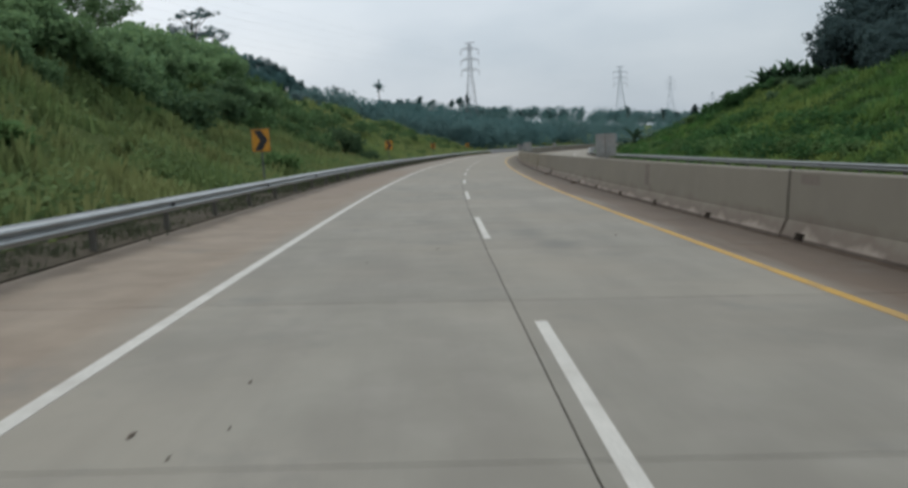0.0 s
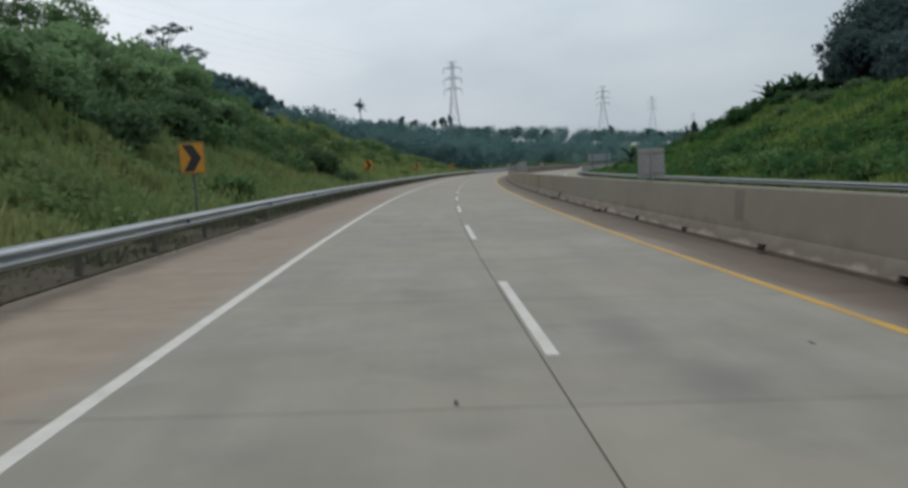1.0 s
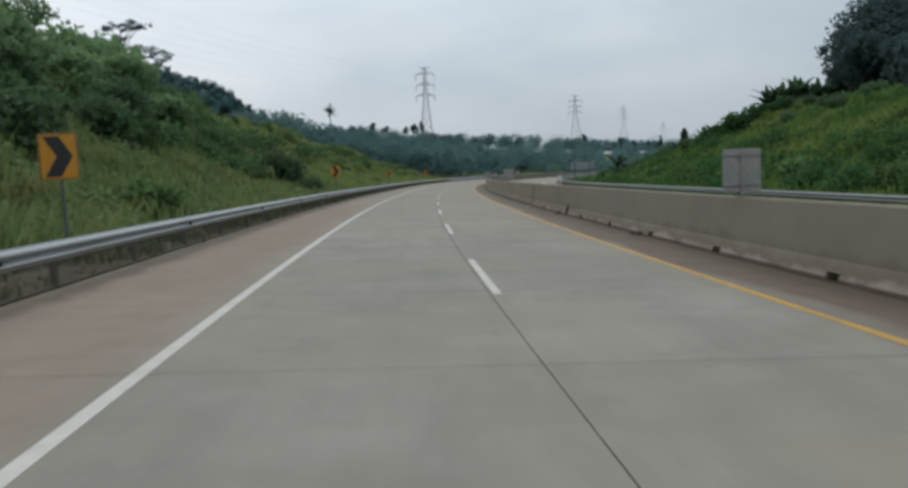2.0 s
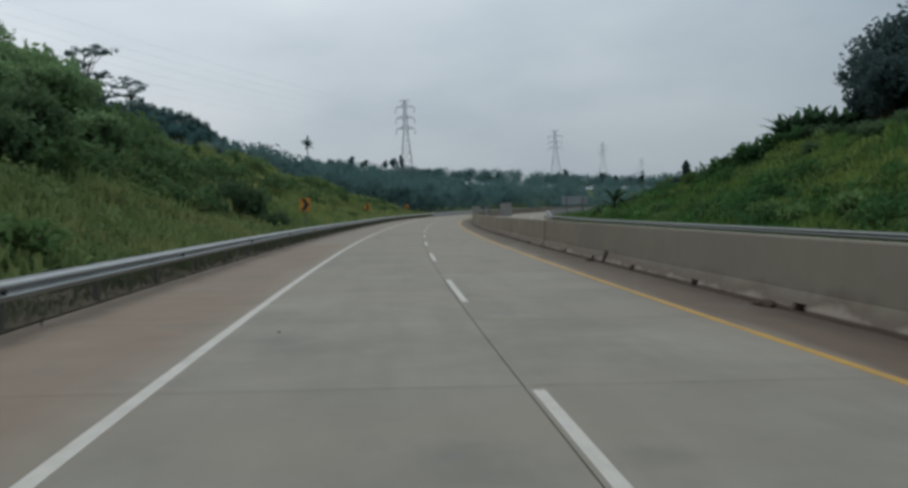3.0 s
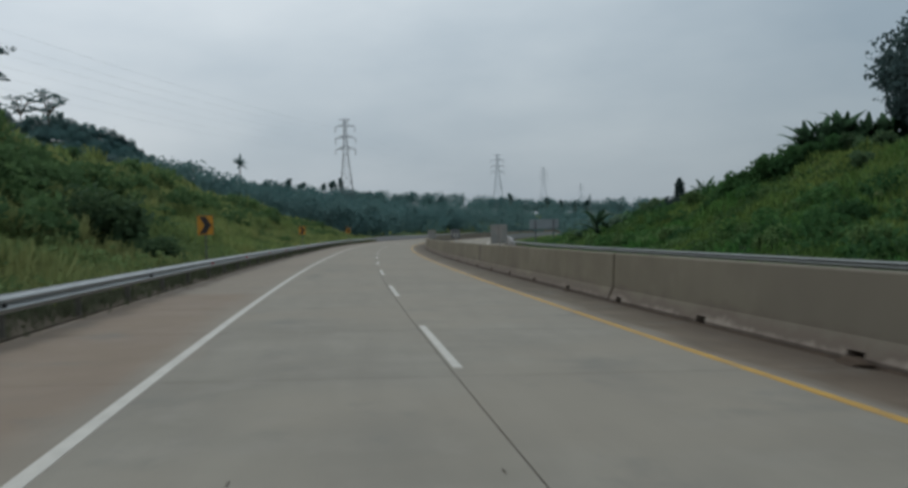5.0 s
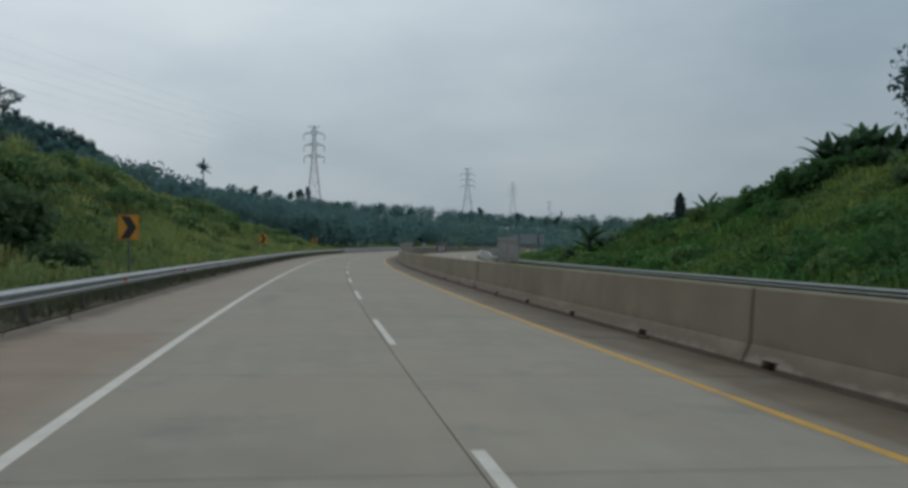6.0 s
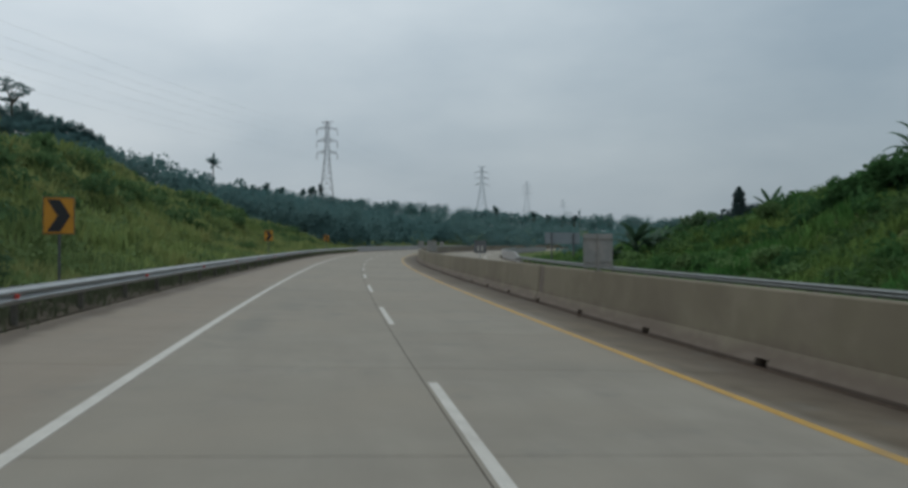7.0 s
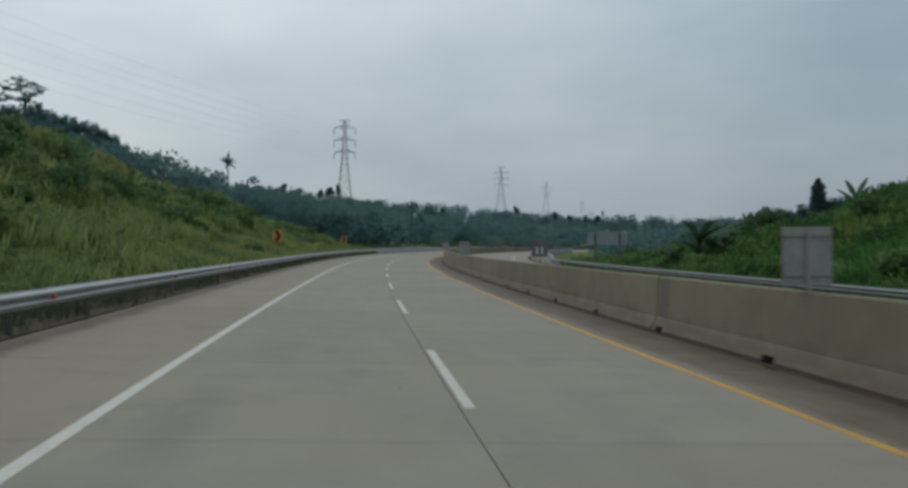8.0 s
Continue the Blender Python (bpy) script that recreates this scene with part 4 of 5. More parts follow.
def limb(bm, pts, radii, sides=7):
    """A tapered branch through the points."""
    rings = []
    for i, (p, r) in enumerate(zip(pts, radii)):
        d = Vector(pts[min(i + 1, len(pts) - 1)]) - Vector(pts[max(i - 1, 0)])
        q = d.to_track_quat("Z", "Y")
        rings.append([bm.verts.new(Vector(p) + q @ Vector((r * math.cos(a), r * math.sin(a), 0))) for a in [2 * math.pi * k / sides for k in range(sides)]])
    for a, b in zip(rings, rings[1:]):
        for k in range(sides):
            bm.faces.new((a[k], a[(k + 1) % sides], b[(k + 1) % sides], b[k]))
    bm.faces.new(rings[-1])


def broadleaf(seed, height, crown, leaves, leaf, bark, green, label, low=0.35, flat=0.75, clumps=26):
    """A tree with a forked trunk and an uneven crown of leaf clumps."""
    rnd = np.random.RandomState(seed)
    tree = tagged(empty("tree"), label, "tree", "trees on the slopes")
    bm = bmesh.new()
    fork = height * low
    r0 = height * 0.013 + 0.03
    lean = rnd.uniform(-0.05, 0.05, 2) * height
    limb(bm, [(0, 0, -0.4), (lean[0] * 0.3, lean[1] * 0.3, fork * 0.5), (lean[0], lean[1], fork)], [r0 * 1.3, r0, r0 * 0.8])
    centres = []
    for k in range(clumps):
        a, el = k * 2.4 + rnd.uniform(-0.4, 0.4), rnd.uniform(-0.25, 1.0)
        rr = crown * rnd.uniform(0.35, 0.85) * math.cos(el * 0.9)
        c = np.array([lean[0] + rr * math.cos(a), lean[1] + rr * math.sin(a), fork + (height - fork) * (0.35 + 0.5 * el * rnd.uniform(0.6, 1))])
        centres.append(c)
        if k % 3 == 0:
            mid = (np.array([lean[0], lean[1], fork]) + c) / 2 + np.array([0, 0, -0.06 * height])
            limb(bm, [(lean[0], lean[1], fork - 0.1), tuple(mid), tuple(c)], [r0 * 0.55, r0 * 0.35, r0 * 0.12], 5)
    part("trunk", bm, bark, tree)
    pts = np.concatenate([clump_points(c, crown * rnd.uniform(0.24, 0.42), leaves // clumps, rnd, flat) for c in centres])
    child("crown", quad_mesh("crown", leaf_quads(pts, leaf, rnd), green), tree)
    return tree


def columnar_shrub(seed, height, radius):
    """A narrow upright shrub, leafy from the ground to its blunt top."""
    rnd = np.random.RandomState(seed)
    shrub = tagged(empty("shrub"), "narrow upright dark shrub at the end of the far crest", "shrub")
    bm = bmesh.new()
    limb(bm, [(0, 0, -0.3), (0.03, 0, height * 0.5), (0, 0.02, height * 0.92)], [0.06, 0.045, 0.015], 6)
    part("trunk", bm, M_BARK, shrub)
    n = 1500
    z, a = rnd.uniform(0.05, 1, n), rnd.uniform(0, 6.28, n)
    r = radius * (1.5 - 0.7 * z) * rnd.uniform(0.3, 1, n) ** 0.5 * (1 + 0.2 * np.sin(9 * a + z * 5)) * np.clip((1.04 - z) * 5, 0.3, 1)
    pts = np.stack([r * np.cos(a), r * np.sin(a), z * height], -1)
    child("crown", quad_mesh("crown", leaf_quads(pts, 0.15, rnd), M_BIG), shrub)
    return shrub


def layered_tree(seed, height, crown, label):
    """A vase-shaped tree: forked limbs under flat airy tiers of fine leaves."""
    rnd = np.random.RandomState(seed)
    tree = tagged(empty("tree"), label, "tree", "trees on the slopes")
    bm = bmesh.new()
    fork = height * 0.52
    limb(bm, [(0, 0, -0.4), (0.2, 0, fork * 0.5), (0.1, 0.2, fork)], [0.34, 0.26, 0.2])
    pts = []
    for k in range(15):
        a = k * 2.4 + rnd.uniform(-0.5, 0.5)
        reach, z = crown * rnd.uniform(0.2, 0.9), height * rnd.uniform(0.62, 1.0)
        end = np.array([reach * math.cos(a), reach * math.sin(a), z])
        mid = np.array([end[0] * 0.45, end[1] * 0.45, fork + (z - fork) * 0.62])
        limb(bm, [(0.1, 0.2, fork - 0.1), tuple(mid), tuple(end)], [0.16, 0.10, 0.05], 5)
        for f in range(6):
            c = end + [*(rnd.normal(0, crown * 0.17, 2) * (f > 0)), rnd.normal(0, 0.35)]
            if f % 2:
                limb(bm, [tuple(mid * 0.4 + end * 0.6), tuple(c)], [0.05, 0.02], 4)
            pts.append(clump_points(c, crown * rnd.uniform(0.08, 0.17), 30, rnd, 0.4))
    part("trunk", bm, M_BARK, tree)
    child("crown", quad_mesh("crown", leaf_quads(np.concatenate(pts), 0.26, rnd, 0.1), M_DARK), tree)
    return tree


def frond(bm, base, azim, rise, length, width, droop, sag=1.0, segs=7, notch=0.0):
    """A long arching leaf with a raised midrib."""
    prev = None
    p = Vector(base)
    el = rise
    for i in range(segs + 1):
        t = i / segs
        w = width * math.sin(math.pi * min(1, 0.06 + 0.94 * t)) ** 0.6 * (1 - notch * (i % 2))
        side = Vector((-math.sin(azim), math.cos(azim), 0))
        d = Vector((math.cos(azim) * math.cos(el), math.sin(azim) * math.cos(el), math.sin(el)))
        nrm = d.cross(side)
        row = [bm.verts.new(p + side * w - nrm * w * 0.25 * (1 if nrm.z > 0 else -1)), bm.verts.new(p), bm.verts.new(p - side * w - nrm * w * 0.25 * (1 if nrm.z > 0 else -1))]
        if prev:
            bm.faces.new((prev[0], prev[1], row[1], row[0]))
            bm.faces.new((prev[1], prev[2], row[2], row[1]))
        prev = row
        p = p + d * length / segs
        el -= droop * sag / segs * (0.4 + 1.4 * t)


def banana(seed, height, count, label, erect=0.0, fan=False, green=None, upright=False):
    """A banana plant: a short sheathed stem and broad arching leaves, each a part."""
    rnd = random.Random(seed)
    plant = tagged(empty("banana_plant"), label, "banana plant", "banana plants")
    bm = bmesh.new()
    limb(bm, [(0, 0, -0.3), (0.03, 0, height * 0.2), (0, 0.02, height * 0.42)], [0.17, 0.14, 0.09], 9)
    part("stem", bm, green or M_BANANA, plant)
    for k in range(count):
        bm = bmesh.new()
        low = 0.32 if k % 3 else 0.18
        azim = (math.pi * (k % 2) if fan else k * 2.4) + rnd.uniform(-.3, .3)
        if upright:
            frond(bm, (0, 0, height * rnd.uniform(0.12, 0.44)), azim, rnd.uniform(0.9, 1.5), height * rnd.uniform(0.38, 0.58), height * 0.055, rnd.uniform(0.2, 1.7), 1, 9, 0.1)
            part("leaf", bm, green or M_BANANA, plant)
            continue
        frond(bm, (0, 0, height * low), azim, (rnd.uniform(0.55, 1.0) if erect else rnd.uniform(0.6, 1.35)), height * rnd.uniform(0.6, 0.85), height * (0.085 if fan else 0.075), (rnd.uniform(0.7, 1.7) if fan else rnd.uniform(1.1, 2.3)) * (1 - erect * 0.7), 1, 9, 0.1)
        part("leaf", bm, green or M_BANANA, plant)
    return plant


def palm(seed, height, label):
    rnd = random.Random(seed)
    tree = tagged(empty("palm_tree"), label, "palm tree", "palms on the skyline")
    bm = bmesh.new()
    limb(bm, [(0, 0, -0.5), (0.25, 0, height * 0.4), (0.1, 0.1, height)], [0.26, 0.2, 0.15], 7)
    part("trunk", bm, M_BARK, tree)
    bm = bmesh.new()
    for k in range(26):
        frond(bm, (0.1, 0.1, height), k * 2.4, rnd.uniform(-0.3, 1.3), rnd.uniform(2.4, 3.2), 0.42, rnd.uniform(0.5, 1.2), 1, 6, 0.3)
    part("crown", bm, M_DARK, tree)
    return tree


def bush(seed, width, height, leaves, leaf, green, label):
    rnd = np.random.RandomState(seed)
    b = tagged(empty("bush"), label, "bush", "bushes on the slopes")
    bm = bmesh.new()
    pts = []
    for k in range(9):
        a = k * 2.4
        c = np.array([width * 0.3 * math.cos(a) * rnd.uniform(0.3, 1), width * 0.3 * math.sin(a) * rnd.uniform(0.3, 1), height * rnd.uniform(0.35, 0.72)])
        pts.append(clump_points(c, min(width, height) * 0.36, leaves // 9, rnd, 0.85))
        limb(bm, [(0, 0, -0.2), tuple(c * [0.4, 0.4, 0.6]), tuple(c)], [0.06, 0.04, 0.015], 5)
    part("stems", bm, M_BARK, b)
    q = np.concatenate(pts)
    q[:, 2] = np.maximum(q[:, 2], 0.02)
    child("foliage", quad_mesh("foliage", leaf_quads(q, leaf, rnd), green), b)
    return b


def put(x, y, scale=1.0, turn=0.0, sink=0.1, tall=1.0):
    return pose(x, y, ground_z(x, y) - sink, 0, 0, turn) @ Matrix.Diagonal((scale, scale, scale * tall, 1))


def put_road(s, u, scale=1.0, turn=0.0, tall=1.0, sink=0.1):
    p = at_road(s, u)
    return put(float(p[0]), float(p[1]), scale, turn, sink, tall)


def scatter(proto, poses):
    """Sets the first of a kind at the first pose and copies it to the others, whose sizes follow the first."""
    proto.matrix_basis = poses[0]
    for m in poses[1:]:
        copy_thing(proto, m)


def spread(proto, poses):
    """Copies a thing to the poses at their own sizes, then sets the first."""
    for m in poses[1:]:
        copy_thing(proto, m)
    proto.matrix_basis = poses[0]


def build_trees():
    r = random.Random(21)
    # trees along the crest of the left slope
    a, b, c, far = [], [], [], []
    for k in range(6):
        s, u = r.uniform(52, 80), -r.uniform(24, 34)
        b.append(put_road(s, u, r.uniform(0.5, 0.8), r.uniform(0, 360)))
    # trees on the ridge further back, and on the high hill behind it
    for k in range(28):
        s, u = r.uniform(165, 208), -r.uniform(42, 85)
        (a, b, c)[k % 3].append(put_road(s, u, r.uniform(0.38, 0.6), r.uniform(0, 360)))
    # the crest of the high hill: place, height and width of each crown
    for x, y, h, w in ((-111, 446, 13.4, 13), (-119.5, 444, 11, 11), (-106, 453, 12, 11), (-101, 452, 11, 9), (-95.4, 456, 12.4, 10), (-89.7, 457, 12.9, 10), (-85.5, 458, 12.5, 8), (-81.7, 459, 12.4, 8.3), (-77, 460, 9.6, 6.1), (-72, 455, 8.5, 7), (-66, 440, 9, 7)):
        far.append(put(x, y, w / 7.3, r.uniform(0, 360), 0.1, h * 1.12 * 7.3 / (9 * w)))
        far.append(put(x + r.uniform(-2, 3), y - 5, 1.1, r.uniform(0, 360), 0.1, 0.62))
        far.append(put(x + r.uniform(-1, 5), y - r.uniform(10, 18), 1.15, r.uniform(0, 360), 0.1, 0.95))
        far.append(put(x + r.uniform(-4, 3), y - r.uniform(24, 40), 1.1, r.uniform(0, 360), 0.1, 0.9))
    for k in range(30):
        far.append(put(r.uniform(-150, -60), r.uniform(350, 435), r.uniform(0.6, 1.0), r.uniform(0, 360)))
    # single crowns along the lower skyline
    for x, y, top, w in ((-54.5, 383, 34.8, 5.7), (-40.5, 395, 31.6, 8.6), (-33.2, 396, 27.9, 5), (-35.0, 624.2, 40.6, 7.7), (-26.3, 632.4, 42.0, 10.5), (-18.9, 633.2, 41.9, 10.5), (30.9, 624.2, 34.0, 9.2), (41.9, 624.2, 32.7, 9.2), (49.6, 622.5, 32.7, 10.0), (71.0, 620.9, 31.4, 7.2), (83.1, 619.2, 28.4, 7.7), (92.6, 617.6, 29.3, 5.9), (152.5, 459, 14.7, 3.6), (160.3, 456, 14.1, 3.2), (168.4, 453, 13.8, 3.6)):
        h = top - ground_z(x, y)
        far.append(put(x, y, w / 7.3, r.uniform(0, 360), 0.1, h * 7.3 / (9 * w)))
    spread(broadleaf(21, 9.0, 3.4, 1100, 0.5, M_BARK, M_WOODS, "haze-tinted dark green tree in the woods on the far hill", 0.06, 0.95, 26), far)
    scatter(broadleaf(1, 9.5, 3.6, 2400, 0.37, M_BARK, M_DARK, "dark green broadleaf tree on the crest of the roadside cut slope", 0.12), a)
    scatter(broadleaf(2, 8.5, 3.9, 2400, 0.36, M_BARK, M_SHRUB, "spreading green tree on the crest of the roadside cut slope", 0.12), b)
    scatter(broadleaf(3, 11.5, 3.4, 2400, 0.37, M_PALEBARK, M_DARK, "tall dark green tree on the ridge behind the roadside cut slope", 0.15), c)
    # dark trees beneath the tall tiered one
    spread(broadleaf(22, 10.0, 3.8, 2000, 0.42, M_BARK, M_DARK, "dark tree standing beneath a taller tiered tree", 0.25),
           [put(-59.5, 199.7, 1.08, 10), put(-62.6, 198.8, 1.05, 100), put(-56.6, 200.7, 0.95, 220), put(-53.6, 201.6, 0.8, 300), put(-66.5, 198, 1.2, 40), put(-57.6, 198.4, 1.15, 160), put(-60.8, 197.6, 1.2, 275)])
    # thin airy trees on the rising ground behind the crest
    spread(broadleaf(12, 11, 3.4, 2600, 0.25, M_PALEBARK, M_SHRUB, "thin airy tree with pale stems behind the slope's crest", 0.26, 0.7, 22),
            [put(x, y, k, r.uniform(0, 360)) for x, y, k in ((-61, 161, 1.6), (-70, 158, 1.45), (-77, 152, 1.65), (-67, 170, 1.2), (-85, 150, 1.6), (-93, 146, 1.5), (-57, 168, 0.85))])
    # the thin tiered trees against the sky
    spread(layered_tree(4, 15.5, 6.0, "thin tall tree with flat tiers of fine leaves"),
            [put(-55.8, 196, 0.86, 20, 0.1, 1.25), put(-109, 431, 1.45, 140), put(-122, 436, 1.2, 75), put(-60, 203, 0.7, 250, 0.1, 1.2),
             put(-49.5, 404, 0.62, 30, 0.1, 2.0), put(-45.1, 406.6, 0.5, 200, 0.1, 2.6)])
    # the great dark tree on the right slope
    big = broadleaf(6, 17.0, 9.4, 42000, 0.37, M_BARK, M_BIG, "great dark round-crowned tree on top of the far slope", 0.12, 0.9, 80)
    scatter(big, [put(58.9, 106, 0.95, 40, 0.1, 0.93), put(67.0, 98, 0.95, 160)])
    scatter(broadleaf(7, 9, 4.4, 6000, 0.32, M_BARK, M_BIG, "dark tree behind the banana plants on the far slope", 0.15, 0.9, 30),
            [put_road(103, 45, 0.95, 10), put_road(97, 47, 0.9, 100), put_road(88, 50, 1.0, 70), put_road(108, 48, 0.7, 190), put_road(100, 51, 1.0, 250), put_road(92, 46, 0.6, 33)])
    # columnar shrub at the end of the right crest
    spread(columnar_shrub(8, 3.3, 0.44), [put(38.7, 124.9, 1.1, 0)])
    spread(bush(9, 1.9, 1.5, 900, 0.15, M_BIG, "small dark bush at the end of the far crest"), [put(37.9, 124.5, 1.35, 0), put(39.6, 124.2, 1.1, 120), put(36.9, 125.2, 1.15, 220)])
    # skyline trees and palms on the hill ahead
    scatter(palm(9, 11.5, "tall coconut palm standing above the woods"), [put(-23.7, 353.6, 1.3, 0, 0.1, 1.19), put(146.2, 461.6, 0.36, 20, 0.1, 2.1)])
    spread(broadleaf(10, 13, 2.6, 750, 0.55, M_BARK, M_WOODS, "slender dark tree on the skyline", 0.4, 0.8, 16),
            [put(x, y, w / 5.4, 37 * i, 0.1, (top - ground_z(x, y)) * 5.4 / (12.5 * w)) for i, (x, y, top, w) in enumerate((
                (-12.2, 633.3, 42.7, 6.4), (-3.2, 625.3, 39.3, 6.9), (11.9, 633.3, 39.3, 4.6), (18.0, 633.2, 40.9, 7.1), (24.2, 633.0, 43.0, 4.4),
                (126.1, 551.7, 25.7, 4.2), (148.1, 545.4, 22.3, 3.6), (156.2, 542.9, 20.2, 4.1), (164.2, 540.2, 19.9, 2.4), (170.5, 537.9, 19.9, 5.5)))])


build_trees()


def build_bushes():
    r = random.Random(33)
    dark = bush(1, 4.6, 3.2, 2600, 0.22, M_BUSH, "large dark green bush at the foot of the roadside cut slope")
    scatter(dark, [put_road(80.5, -12.6, 1.1, 0), put_road(79.0, -9.9, 0.55, 60, 0.8), put_road(45, -15.5, 0.8, 130), put_road(62, -18, 0.9, 200), put_road(57, -16.8, 0.7, 20)])
    tall = bush(2, 4.4, 4.4, 2000, 0.3, M_SHRUB, "tall leafy green shrub on the upper cut slope")
    places = []
    for k in range(60):
        s = r.uniform(12, 80)
        u = -r.uniform(17.8, 25.5 if s > 52 else 22)
        places.append(put_road(s, u, r.uniform(0.4, 0.95), r.uniform(0, 360)))
    places += [put_road(80, -25, 1.3, 10), put_road(78, -26, 1.42, 80), put_road(83, -24.8, 1.12, 150), put_road(82, -27.5, 1.35, 220), put_road(75, -26.5, 1.4, 300)]
    scatter(tall, places)
    low = bush(3, 2.2, 1.3, 540, 0.2, M_SCRUB, "low green shrub in the slope's grass")
    places = []
    for s in np.arange(44, 140, 4.5):
        places.append(put_road(s, r.uniform(20.6, 23), r.uniform(0.7, 1.2), r.uniform(0, 360)))
    for k in range(56):
        if k % 2:
            places.append(put_road(r.uniform(10, 200), -r.uniform(9.5, 22), r.uniform(0.5, 1.2), r.uniform(0, 360)))
        else:
            places.append(put_road(r.uniform(40, 150), r.uniform(20.5, 32), r.uniform(0.5, 1.2), r.uniform(0, 360)))
    scatter(low, places)
    low_dark = bush(6, 2.6, 1.4, 800, 0.2, M_BUSH, "dark green shrub among the slope's grass")
    places = []
    for k in range(28):
        places.append(put_road(r.uniform(24, 190), -r.uniform(11, 22), r.uniform(0.4, 1.0), r.uniform(0, 360)))
    for k in range(34):
        q = r.uniform(45, 140)
        places.append(put_road(q, r.uniform(20.6, 23) if k % 3 == 0 else r.uniform(22, 31), r.uniform(0.5, 1.2), r.uniform(0, 360)))
    scatter(low_dark, places)
    crest = bush(4, 3.0, 2.2, 1500, 0.2, M_BUSH, "dark bush on the crest of the far slope")
    spread(crest, [put_road(s, 36.5 + r.uniform(-1.5, 4), r.uniform(0.5, 0.9) * (1 if s < 110 else 0.62), r.uniform(0, 360)) for s in np.concatenate([np.arange(84, 112, 1.9), np.arange(128, 152, 2.4)])]
            + [put(x, y, k, t) for x, y, k, t in ((43.4, 108.4, 0.5, 0), (45.2, 107.6, 0.6, 50), (47.2, 107.8, 0.6, 120), (49.6, 107.5, 0.7, 200), (51.8, 107, 0.8, 300), (54, 106.5, 0.9, 30))]
            + [put_road(138, 30.4, 0.75, 0), put_road(138, 31.8, 0.95, 70), put_road(137.4, 33.0, 0.8, 140), put_road(138.4, 34.3, 0.6, 220)])
    thicket = bush(7, 3.2, 2.6, 1800, 0.2, M_SCRUB_R, "leafy green shrub in the thicket below the banana stand")
    spread(thicket, [put_road(q, u, k, 47 * i) for i, (q, u, k) in enumerate(((109.5, 28.2, 0.5), (109, 29.4, 0.72), (108.4, 30.6, 1.0), (108, 31.8, 0.8), (107.6, 33.0, 1.1), (107.8, 34.2, 0.85), (108.4, 35.4, 1.05), (109.6, 36.4, 0.85),
                                                                             (112, 33.4, 0.75), (113.5, 35, 0.7), (115.5, 34.4, 0.55), (117.5, 36, 0.5), (106, 35.8, 0.7), (105, 37.4, 0.75)))])


build_bushes()


def build_bananas():
    group = banana(1, 6.2, 26, "banana plant with many upright leaves on the far crest", upright=True, green=M_BANANA_S)
    stand = [(42.6, 107.6, 0.92, 0), (43.6, 106.6, 1.0, 80), (44.4, 107.8, 0.9, 150), (45.3, 106.4, 1.08, 210), (46.2, 107.4, 0.95, 300), (47.0, 106.2, 0.85, 40), (48.0, 106.8, 1.0, 10),
             (48.8, 105.6, 0.95, 60), (49.8, 106.4, 0.9, 170), (44.6, 105.6, 0.7, 250), (50.8, 105.4, 0.95, 330)]
    spread(group, [put(x, y, k, t) for x, y, k, t in stand])
    arching = banana(2, 5.6, 15, "banana plant with broad arching leaves at the edge of the stand", green=M_BANANA_S)
    spread(arching, [put(42.9, 108.2, 0.85, 20), put(49.4, 107.8, 0.9, 130), put(45.6, 104.6, 0.6, 200), put(34.0, 130.0, 0.48, 10)])
    wide = banana(3, 3.6, 10, "low dark banana plant with wide spreading leaves", 0.35, False, M_BANANA_D)
    spread(wide, [put(29.8, 126.2, 1.35, 20), put(31.9, 127.6, 1.2, 150), put(28.2, 127.0, 0.85, 260)])
    up = banana(5, 3.9, 5, "young banana plant with upright leaves on the far crest", 0.85, True)
    scatter(up, [put(40.7, 123.3, 0.75, 12), put(33.8, 131.0, 0.6, 30)])


build_bananas()


def grass(name, s_range, u_range, count, height, material, seed, label):
    """Bent blades in tufts over a stretch of slope."""
    rnd = np.random.RandomState(seed)
    s = rnd.uniform(*s_range, count)
    u = rnd.uniform(*u_range, count)
    p = at_road(s, u)
    x, y = p[:, 0], p[:, 1]
    z = ground_height(x, y)
    vary = 0.75 + 0.5 * wave(x, y, 5, seed + 2)
    quads = []
    for k in range(6):
        a = rnd.uniform(0, 6.28, count)
        h = height * rnd.uniform(0.55, 1.2, count) * np.clip(vary, 0.35, 1.4)
        out = h * rnd.uniform(0.15, 0.7, count)
        w = rnd.uniform(0.025, 0.06, count) * (height / 0.5)
        bx, by = x + rnd.normal(0, 0.18, count), y + rnd.normal(0, 0.18, count)
        ca, sa = np.cos(a), np.sin(a)
        b0 = np.stack([bx - sa * w, by + ca * w, z - 0.05], -1)
        b1 = np.stack([bx + sa * w, by - ca * w, z - 0.05], -1)
        t1 = np.stack([bx + ca * out + sa * w * 0.35, by + sa * out - ca * w * 0.35, z + h], -1)
        t0 = np.stack([bx + ca * out - sa * w * 0.35, by + sa * out + ca * w * 0.35, z + h], -1)
        quads.append(np.stack([b0, b1, t1, t0], 1))
    ob = new(name, quad_mesh(name, np.concatenate(quads), material))
    return tagged(ob, label, "grass", kind="stuff")


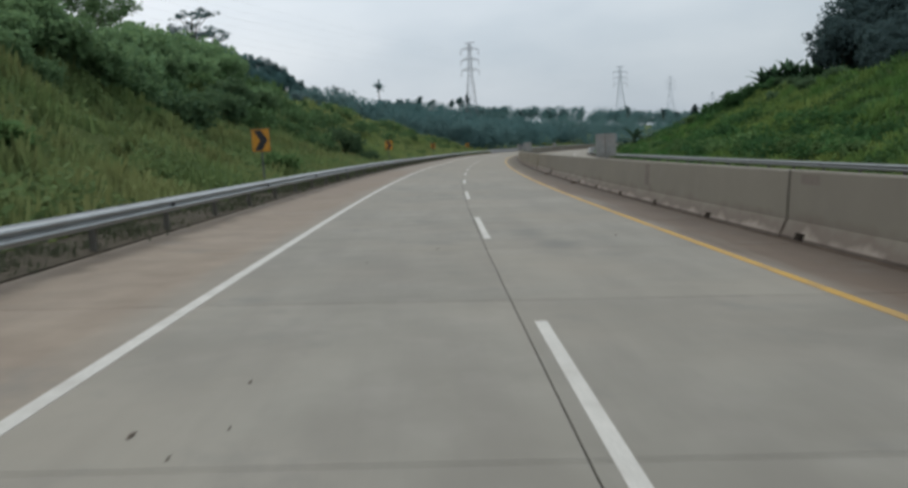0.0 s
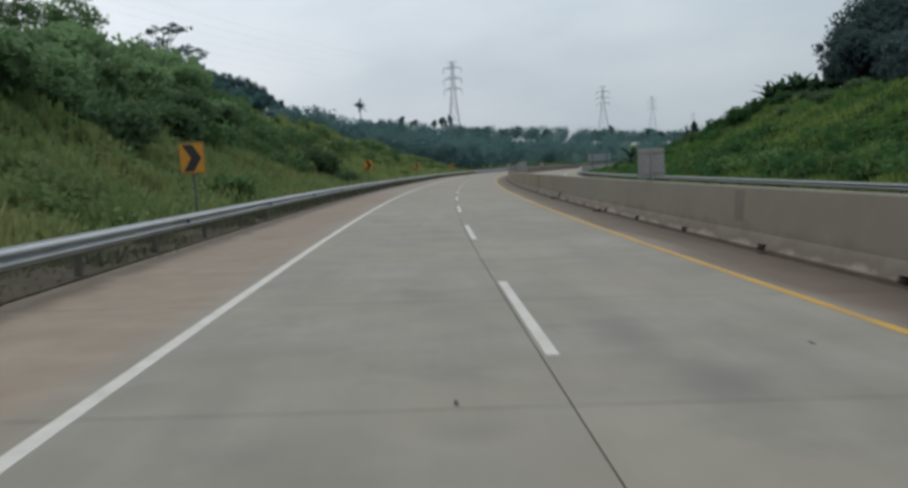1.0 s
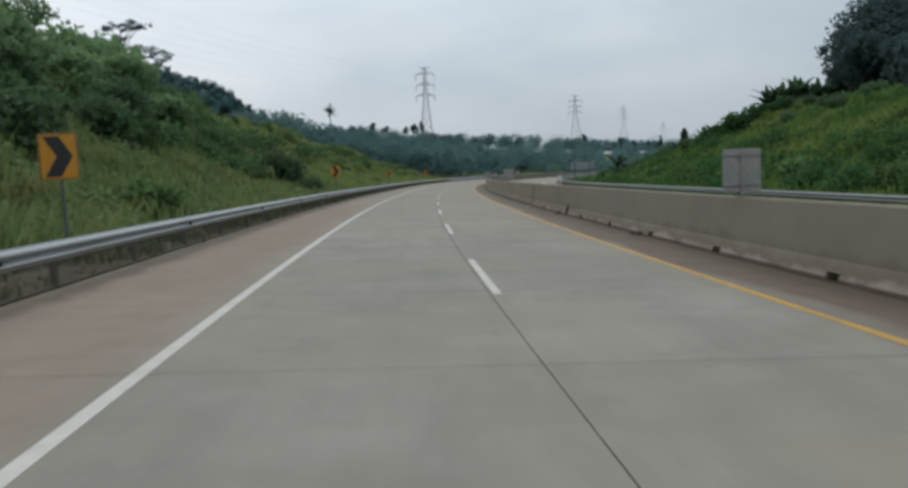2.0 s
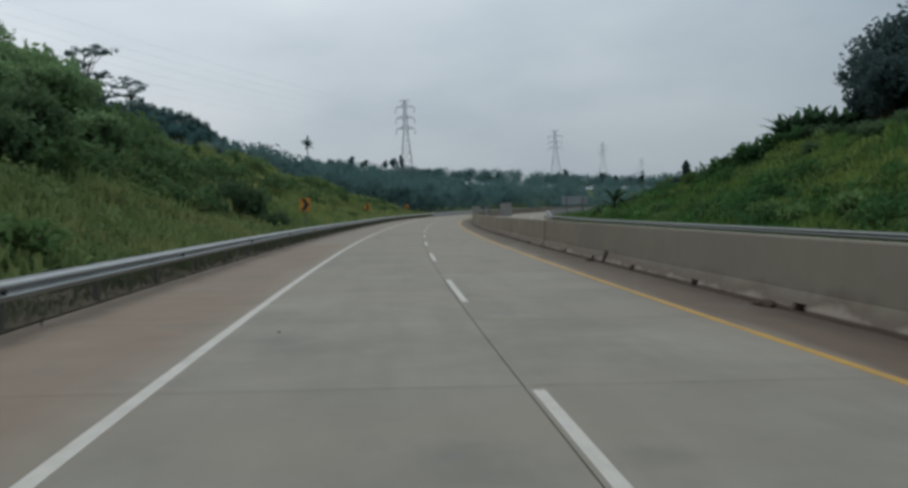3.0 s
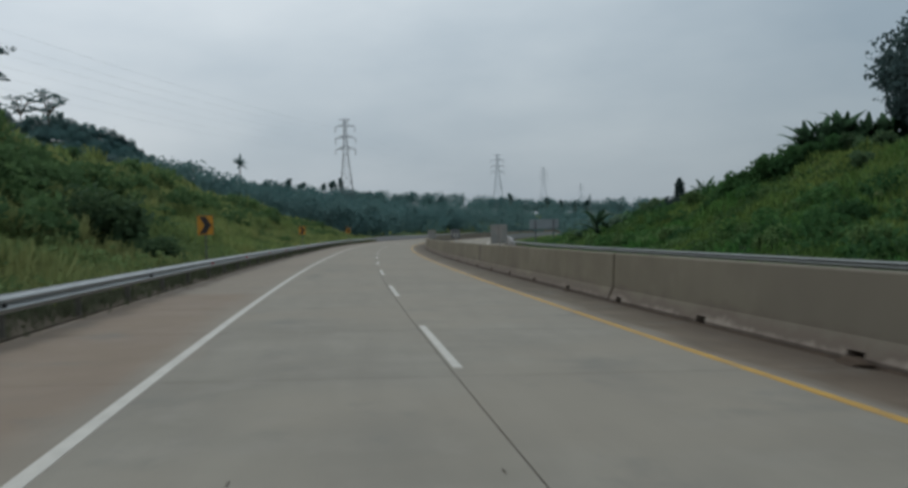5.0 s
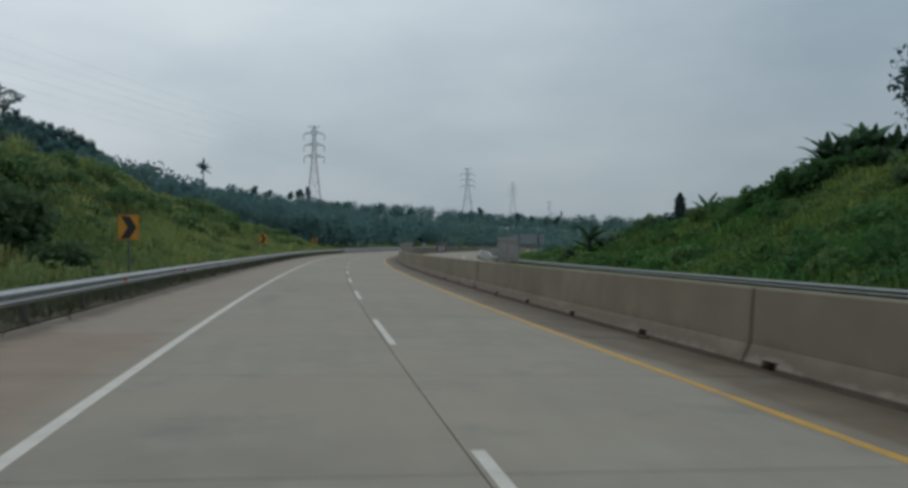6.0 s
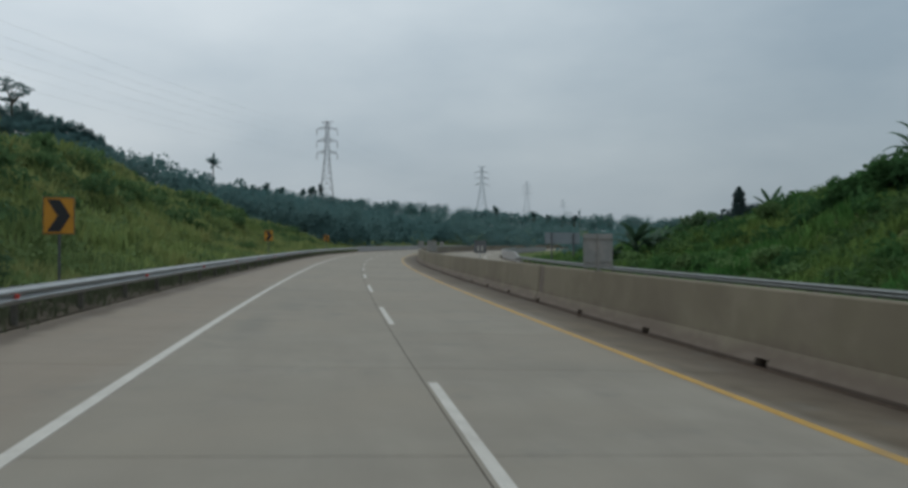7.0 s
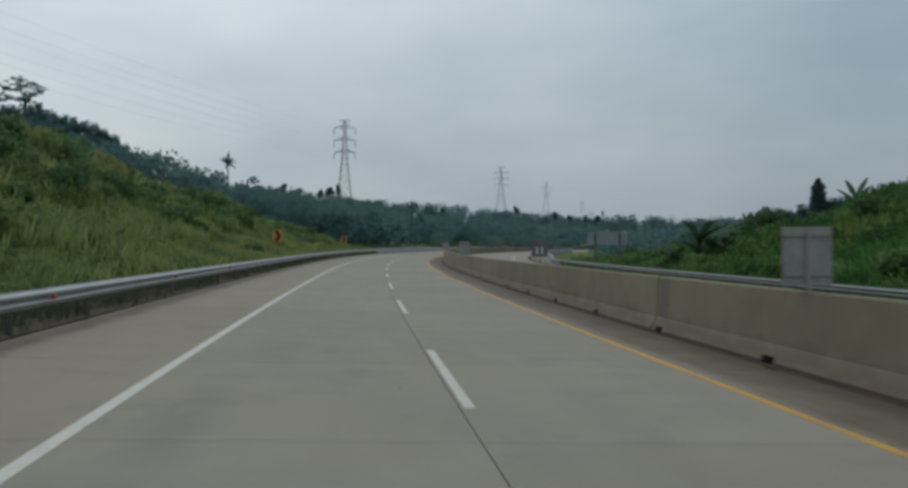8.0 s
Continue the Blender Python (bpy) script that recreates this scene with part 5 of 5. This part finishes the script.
def scrub(name, count, s_range, edges, seed, material, label, leaf=0.25, lean=1.0):
    """A belt of low leafy scrub on a slope, in mounds too many to count. edges: along, lower and upper edge across."""
    rnd = np.random.RandomState(seed)
    at, low, high = np.array(edges, float).T
    s = rnd.uniform(*s_range, count)
    lo, hi = np.interp(s, at, low), np.interp(s, at, high)
    u = lo + (hi - lo) * rnd.random_sample(count) ** lean
    p = at_road(s, u)
    x, y = p[:, 0], p[:, 1]
    z = ground_height(x, y)
    pts = []
    for i in range(count):
        w, h = rnd.uniform(1.0, 2.3), rnd.uniform(0.6, 1.7)
        for k in range(6):
            a, d = k * 2.4 + rnd.uniform(-0.5, 0.5), w * 0.55 * rnd.uniform(0.3, 1)
            c = (x[i] + d * math.cos(a), y[i] + d * math.sin(a), z[i] + h * rnd.uniform(0.2, 0.65))
            pts.append(clump_points(c, 0.5 * min(w, h) + 0.15, 42, rnd, 0.85))
    ob = new(name, quad_mesh(name, leaf_quads(np.concatenate(pts), leaf, rnd, 0.25), material))
    return tagged(ob, label, "scrub", kind="stuff")


scrub("slope_scrub", 225, (28, 94), ((28, -20, -24), (46, -19, -24.5), (58, -16.5, -24.5), (66, -14.2, -24), (75, -12.5, -23.5), (79, -16, -23.5), (87, -16, -23.5), (94, -14, -23)), 71, M_SCRUB_L,
      "thick leafy scrub covering the upper part of the cut slope")
scrub("slope_scrub", 60, (92, 190), ((92, -14, -23), (125, -15.5, -22.5), (190, -11, -21)), 73, M_SCRUB_L, "scattered patches of scrub in the grass of the cut slope")
scrub("slope_scrub", 90, (40, 160), ((40, 20.5, 27), (95, 20.5, 29), (110, 20.5, 33), (160, 20.5, 28)), 72, M_SCRUB_R, "patches of leafy scrub in the lush grass of the far cut slope", 0.22)

grass("slope_grass", (2, 92), (-23, -8.3), 9700, 0.75, M_GRASS, 41, "long rough grass on the cut slope")
grass("slope_grass", (92, 215), (-23, -8.3), 6200, 0.9, M_GRASS_Y, 42, "long rough yellowish grass further along the roadside cut slope")
grass("slope_grass", (-12, 2), (-23, -8.3), 1600, 0.75, M_GRASS, 45, "long rough grass where the roadside cut slope begins")
grass("slope_grass", (-12, 25), (19.4, 40), 4000, 0.8, M_GRASS_R, 46, "lush long grass where the far cut slope begins")
grass("verge_grass", (0, 200), (-8.6, -6.95), 8000, 0.26, M_VERGE, 43, "short weeds behind the guardrail")
grass("slope_grass", (25, 165), (19.4, 40), 15000, 0.8, M_GRASS_R, 44, "lush long grass on the cut slope")


def weeds(s_range, u_range, count, size, material, seed, label):
    """Broad-leaved weeds and creepers between the grass, in patches."""
    rnd = np.random.RandomState(seed)
    n = count * 3
    s, u = rnd.uniform(*s_range, n), rnd.uniform(*u_range, n)
    p = at_road(s, u)
    x, y = p[:, 0], p[:, 1]
    patch = wave(x, y, 6, seed + 3) + 0.5 * wave(x, y, 2.2, seed + 4)
    keep = patch + rnd.normal(0, 0.25, n) > 0.15
    x, y, patch = x[keep][:count], y[keep][:count], patch[keep][:count]
    z = ground_height(x, y) + np.abs(rnd.normal(0, 0.28, len(x))) + 0.45 * np.clip(patch, 0, 1.2)
    ob = new("slope_weeds", quad_mesh("slope_weeds", leaf_quads(np.stack([x, y, z], -1), size, rnd, 0.2), material))
    return tagged(ob, label, "weeds", kind="stuff")


weeds((2, 200), (-23, -8.4), 60000, 0.15, M_WEED, 61, "broad-leaved weeds and creepers on the cut slope")
weeds((25, 165), (19.6, 40), 60000, 0.17, M_WEED_R, 62, "broad-leaved weeds in the lush grass of the cut slope")


def build_woods():
    """The far wooded hills: crowns of leaf clumps, too many to count."""
    rnd = np.random.RandomState(55)
    leaves = []

    def stand(x, y, lo, hi, clumps, wide=1.0):
        z = ground_height(x, y)
        pts = []
        for i in range(len(x)):
            h, w = rnd.uniform(lo, hi), rnd.uniform(2.0, 3.9) * wide
            for k in range(clumps):
                a = rnd.uniform(0, 6.28)
                c = (x[i] + w * 0.6 * math.cos(a), y[i] + w * 0.6 * math.sin(a), z[i] + h * rnd.uniform(0.25, 0.9))
                pts.append(clump_points(c, w * 0.62, 34, rnd, 0.8))
        leaves.append(leaf_quads(np.concatenate(pts), 0.56 * wide ** 0.7, rnd, 0.2, 1.3))

    n = 400                                    # the flank of the hill ahead
    x, y = rnd.uniform(-50, 190, n), rnd.uniform(300, 450, n)
    stand(x, y, 3.6, 6.2, 6)
    n = 330                                    # its skyline
    x, y = rnd.uniform(-50, 330, n), rnd.uniform(590, 665, n)
    stand(x, y, 8.5, 12.5, 6, 1.5)
    n = 170
    x, y = rnd.uniform(-190, -40, n), rnd.uniform(320, 450, n)
    stand(x, y, 3.5, 6.5, 5)
    n = 230
    x, y = rnd.uniform(-40, 300, n), rnd.uniform(440, 595, n)
    stand(x, y, 5, 8, 5, 1.3)
    n = 260                                    # the edge of the wood on the outside of the bend
    s, u = rnd.uniform(206, 330, n), -rnd.uniform(10, 60, n)
    p = at_road(s, u)
    stand(p[:, 0], p[:, 1], 5, 9, 6)
    n = 130                                    # low growth beyond the end of the right slope
    s, u = rnd.uniform(165, 330, n), rnd.uniform(30, 110, n)
    p = at_road(s, u)
    stand(p[:, 0], p[:, 1], 2, 4, 5)
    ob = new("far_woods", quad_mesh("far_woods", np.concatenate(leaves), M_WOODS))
    tagged(ob, "haze-tinted dark green woods covering the hills ahead", "woods", kind="stuff")


build_woods()

# ---------------------------------------------------------------- pavement slabs
def build_slabs():
    first = int(math.floor((-14 - SLAB0) / SLAB))
    for k in range(first, first + 84):
        a, b = SLAB0 + SLAB * k + 0.008, SLAB0 + SLAB * (k + 1) - 0.008
        for u0, u1 in COLUMNS:
            swept("slab", rect(u0, u1, -0.25, 0.0), along(a, b, 2.5), M_ROAD, ROAD)


build_slabs()
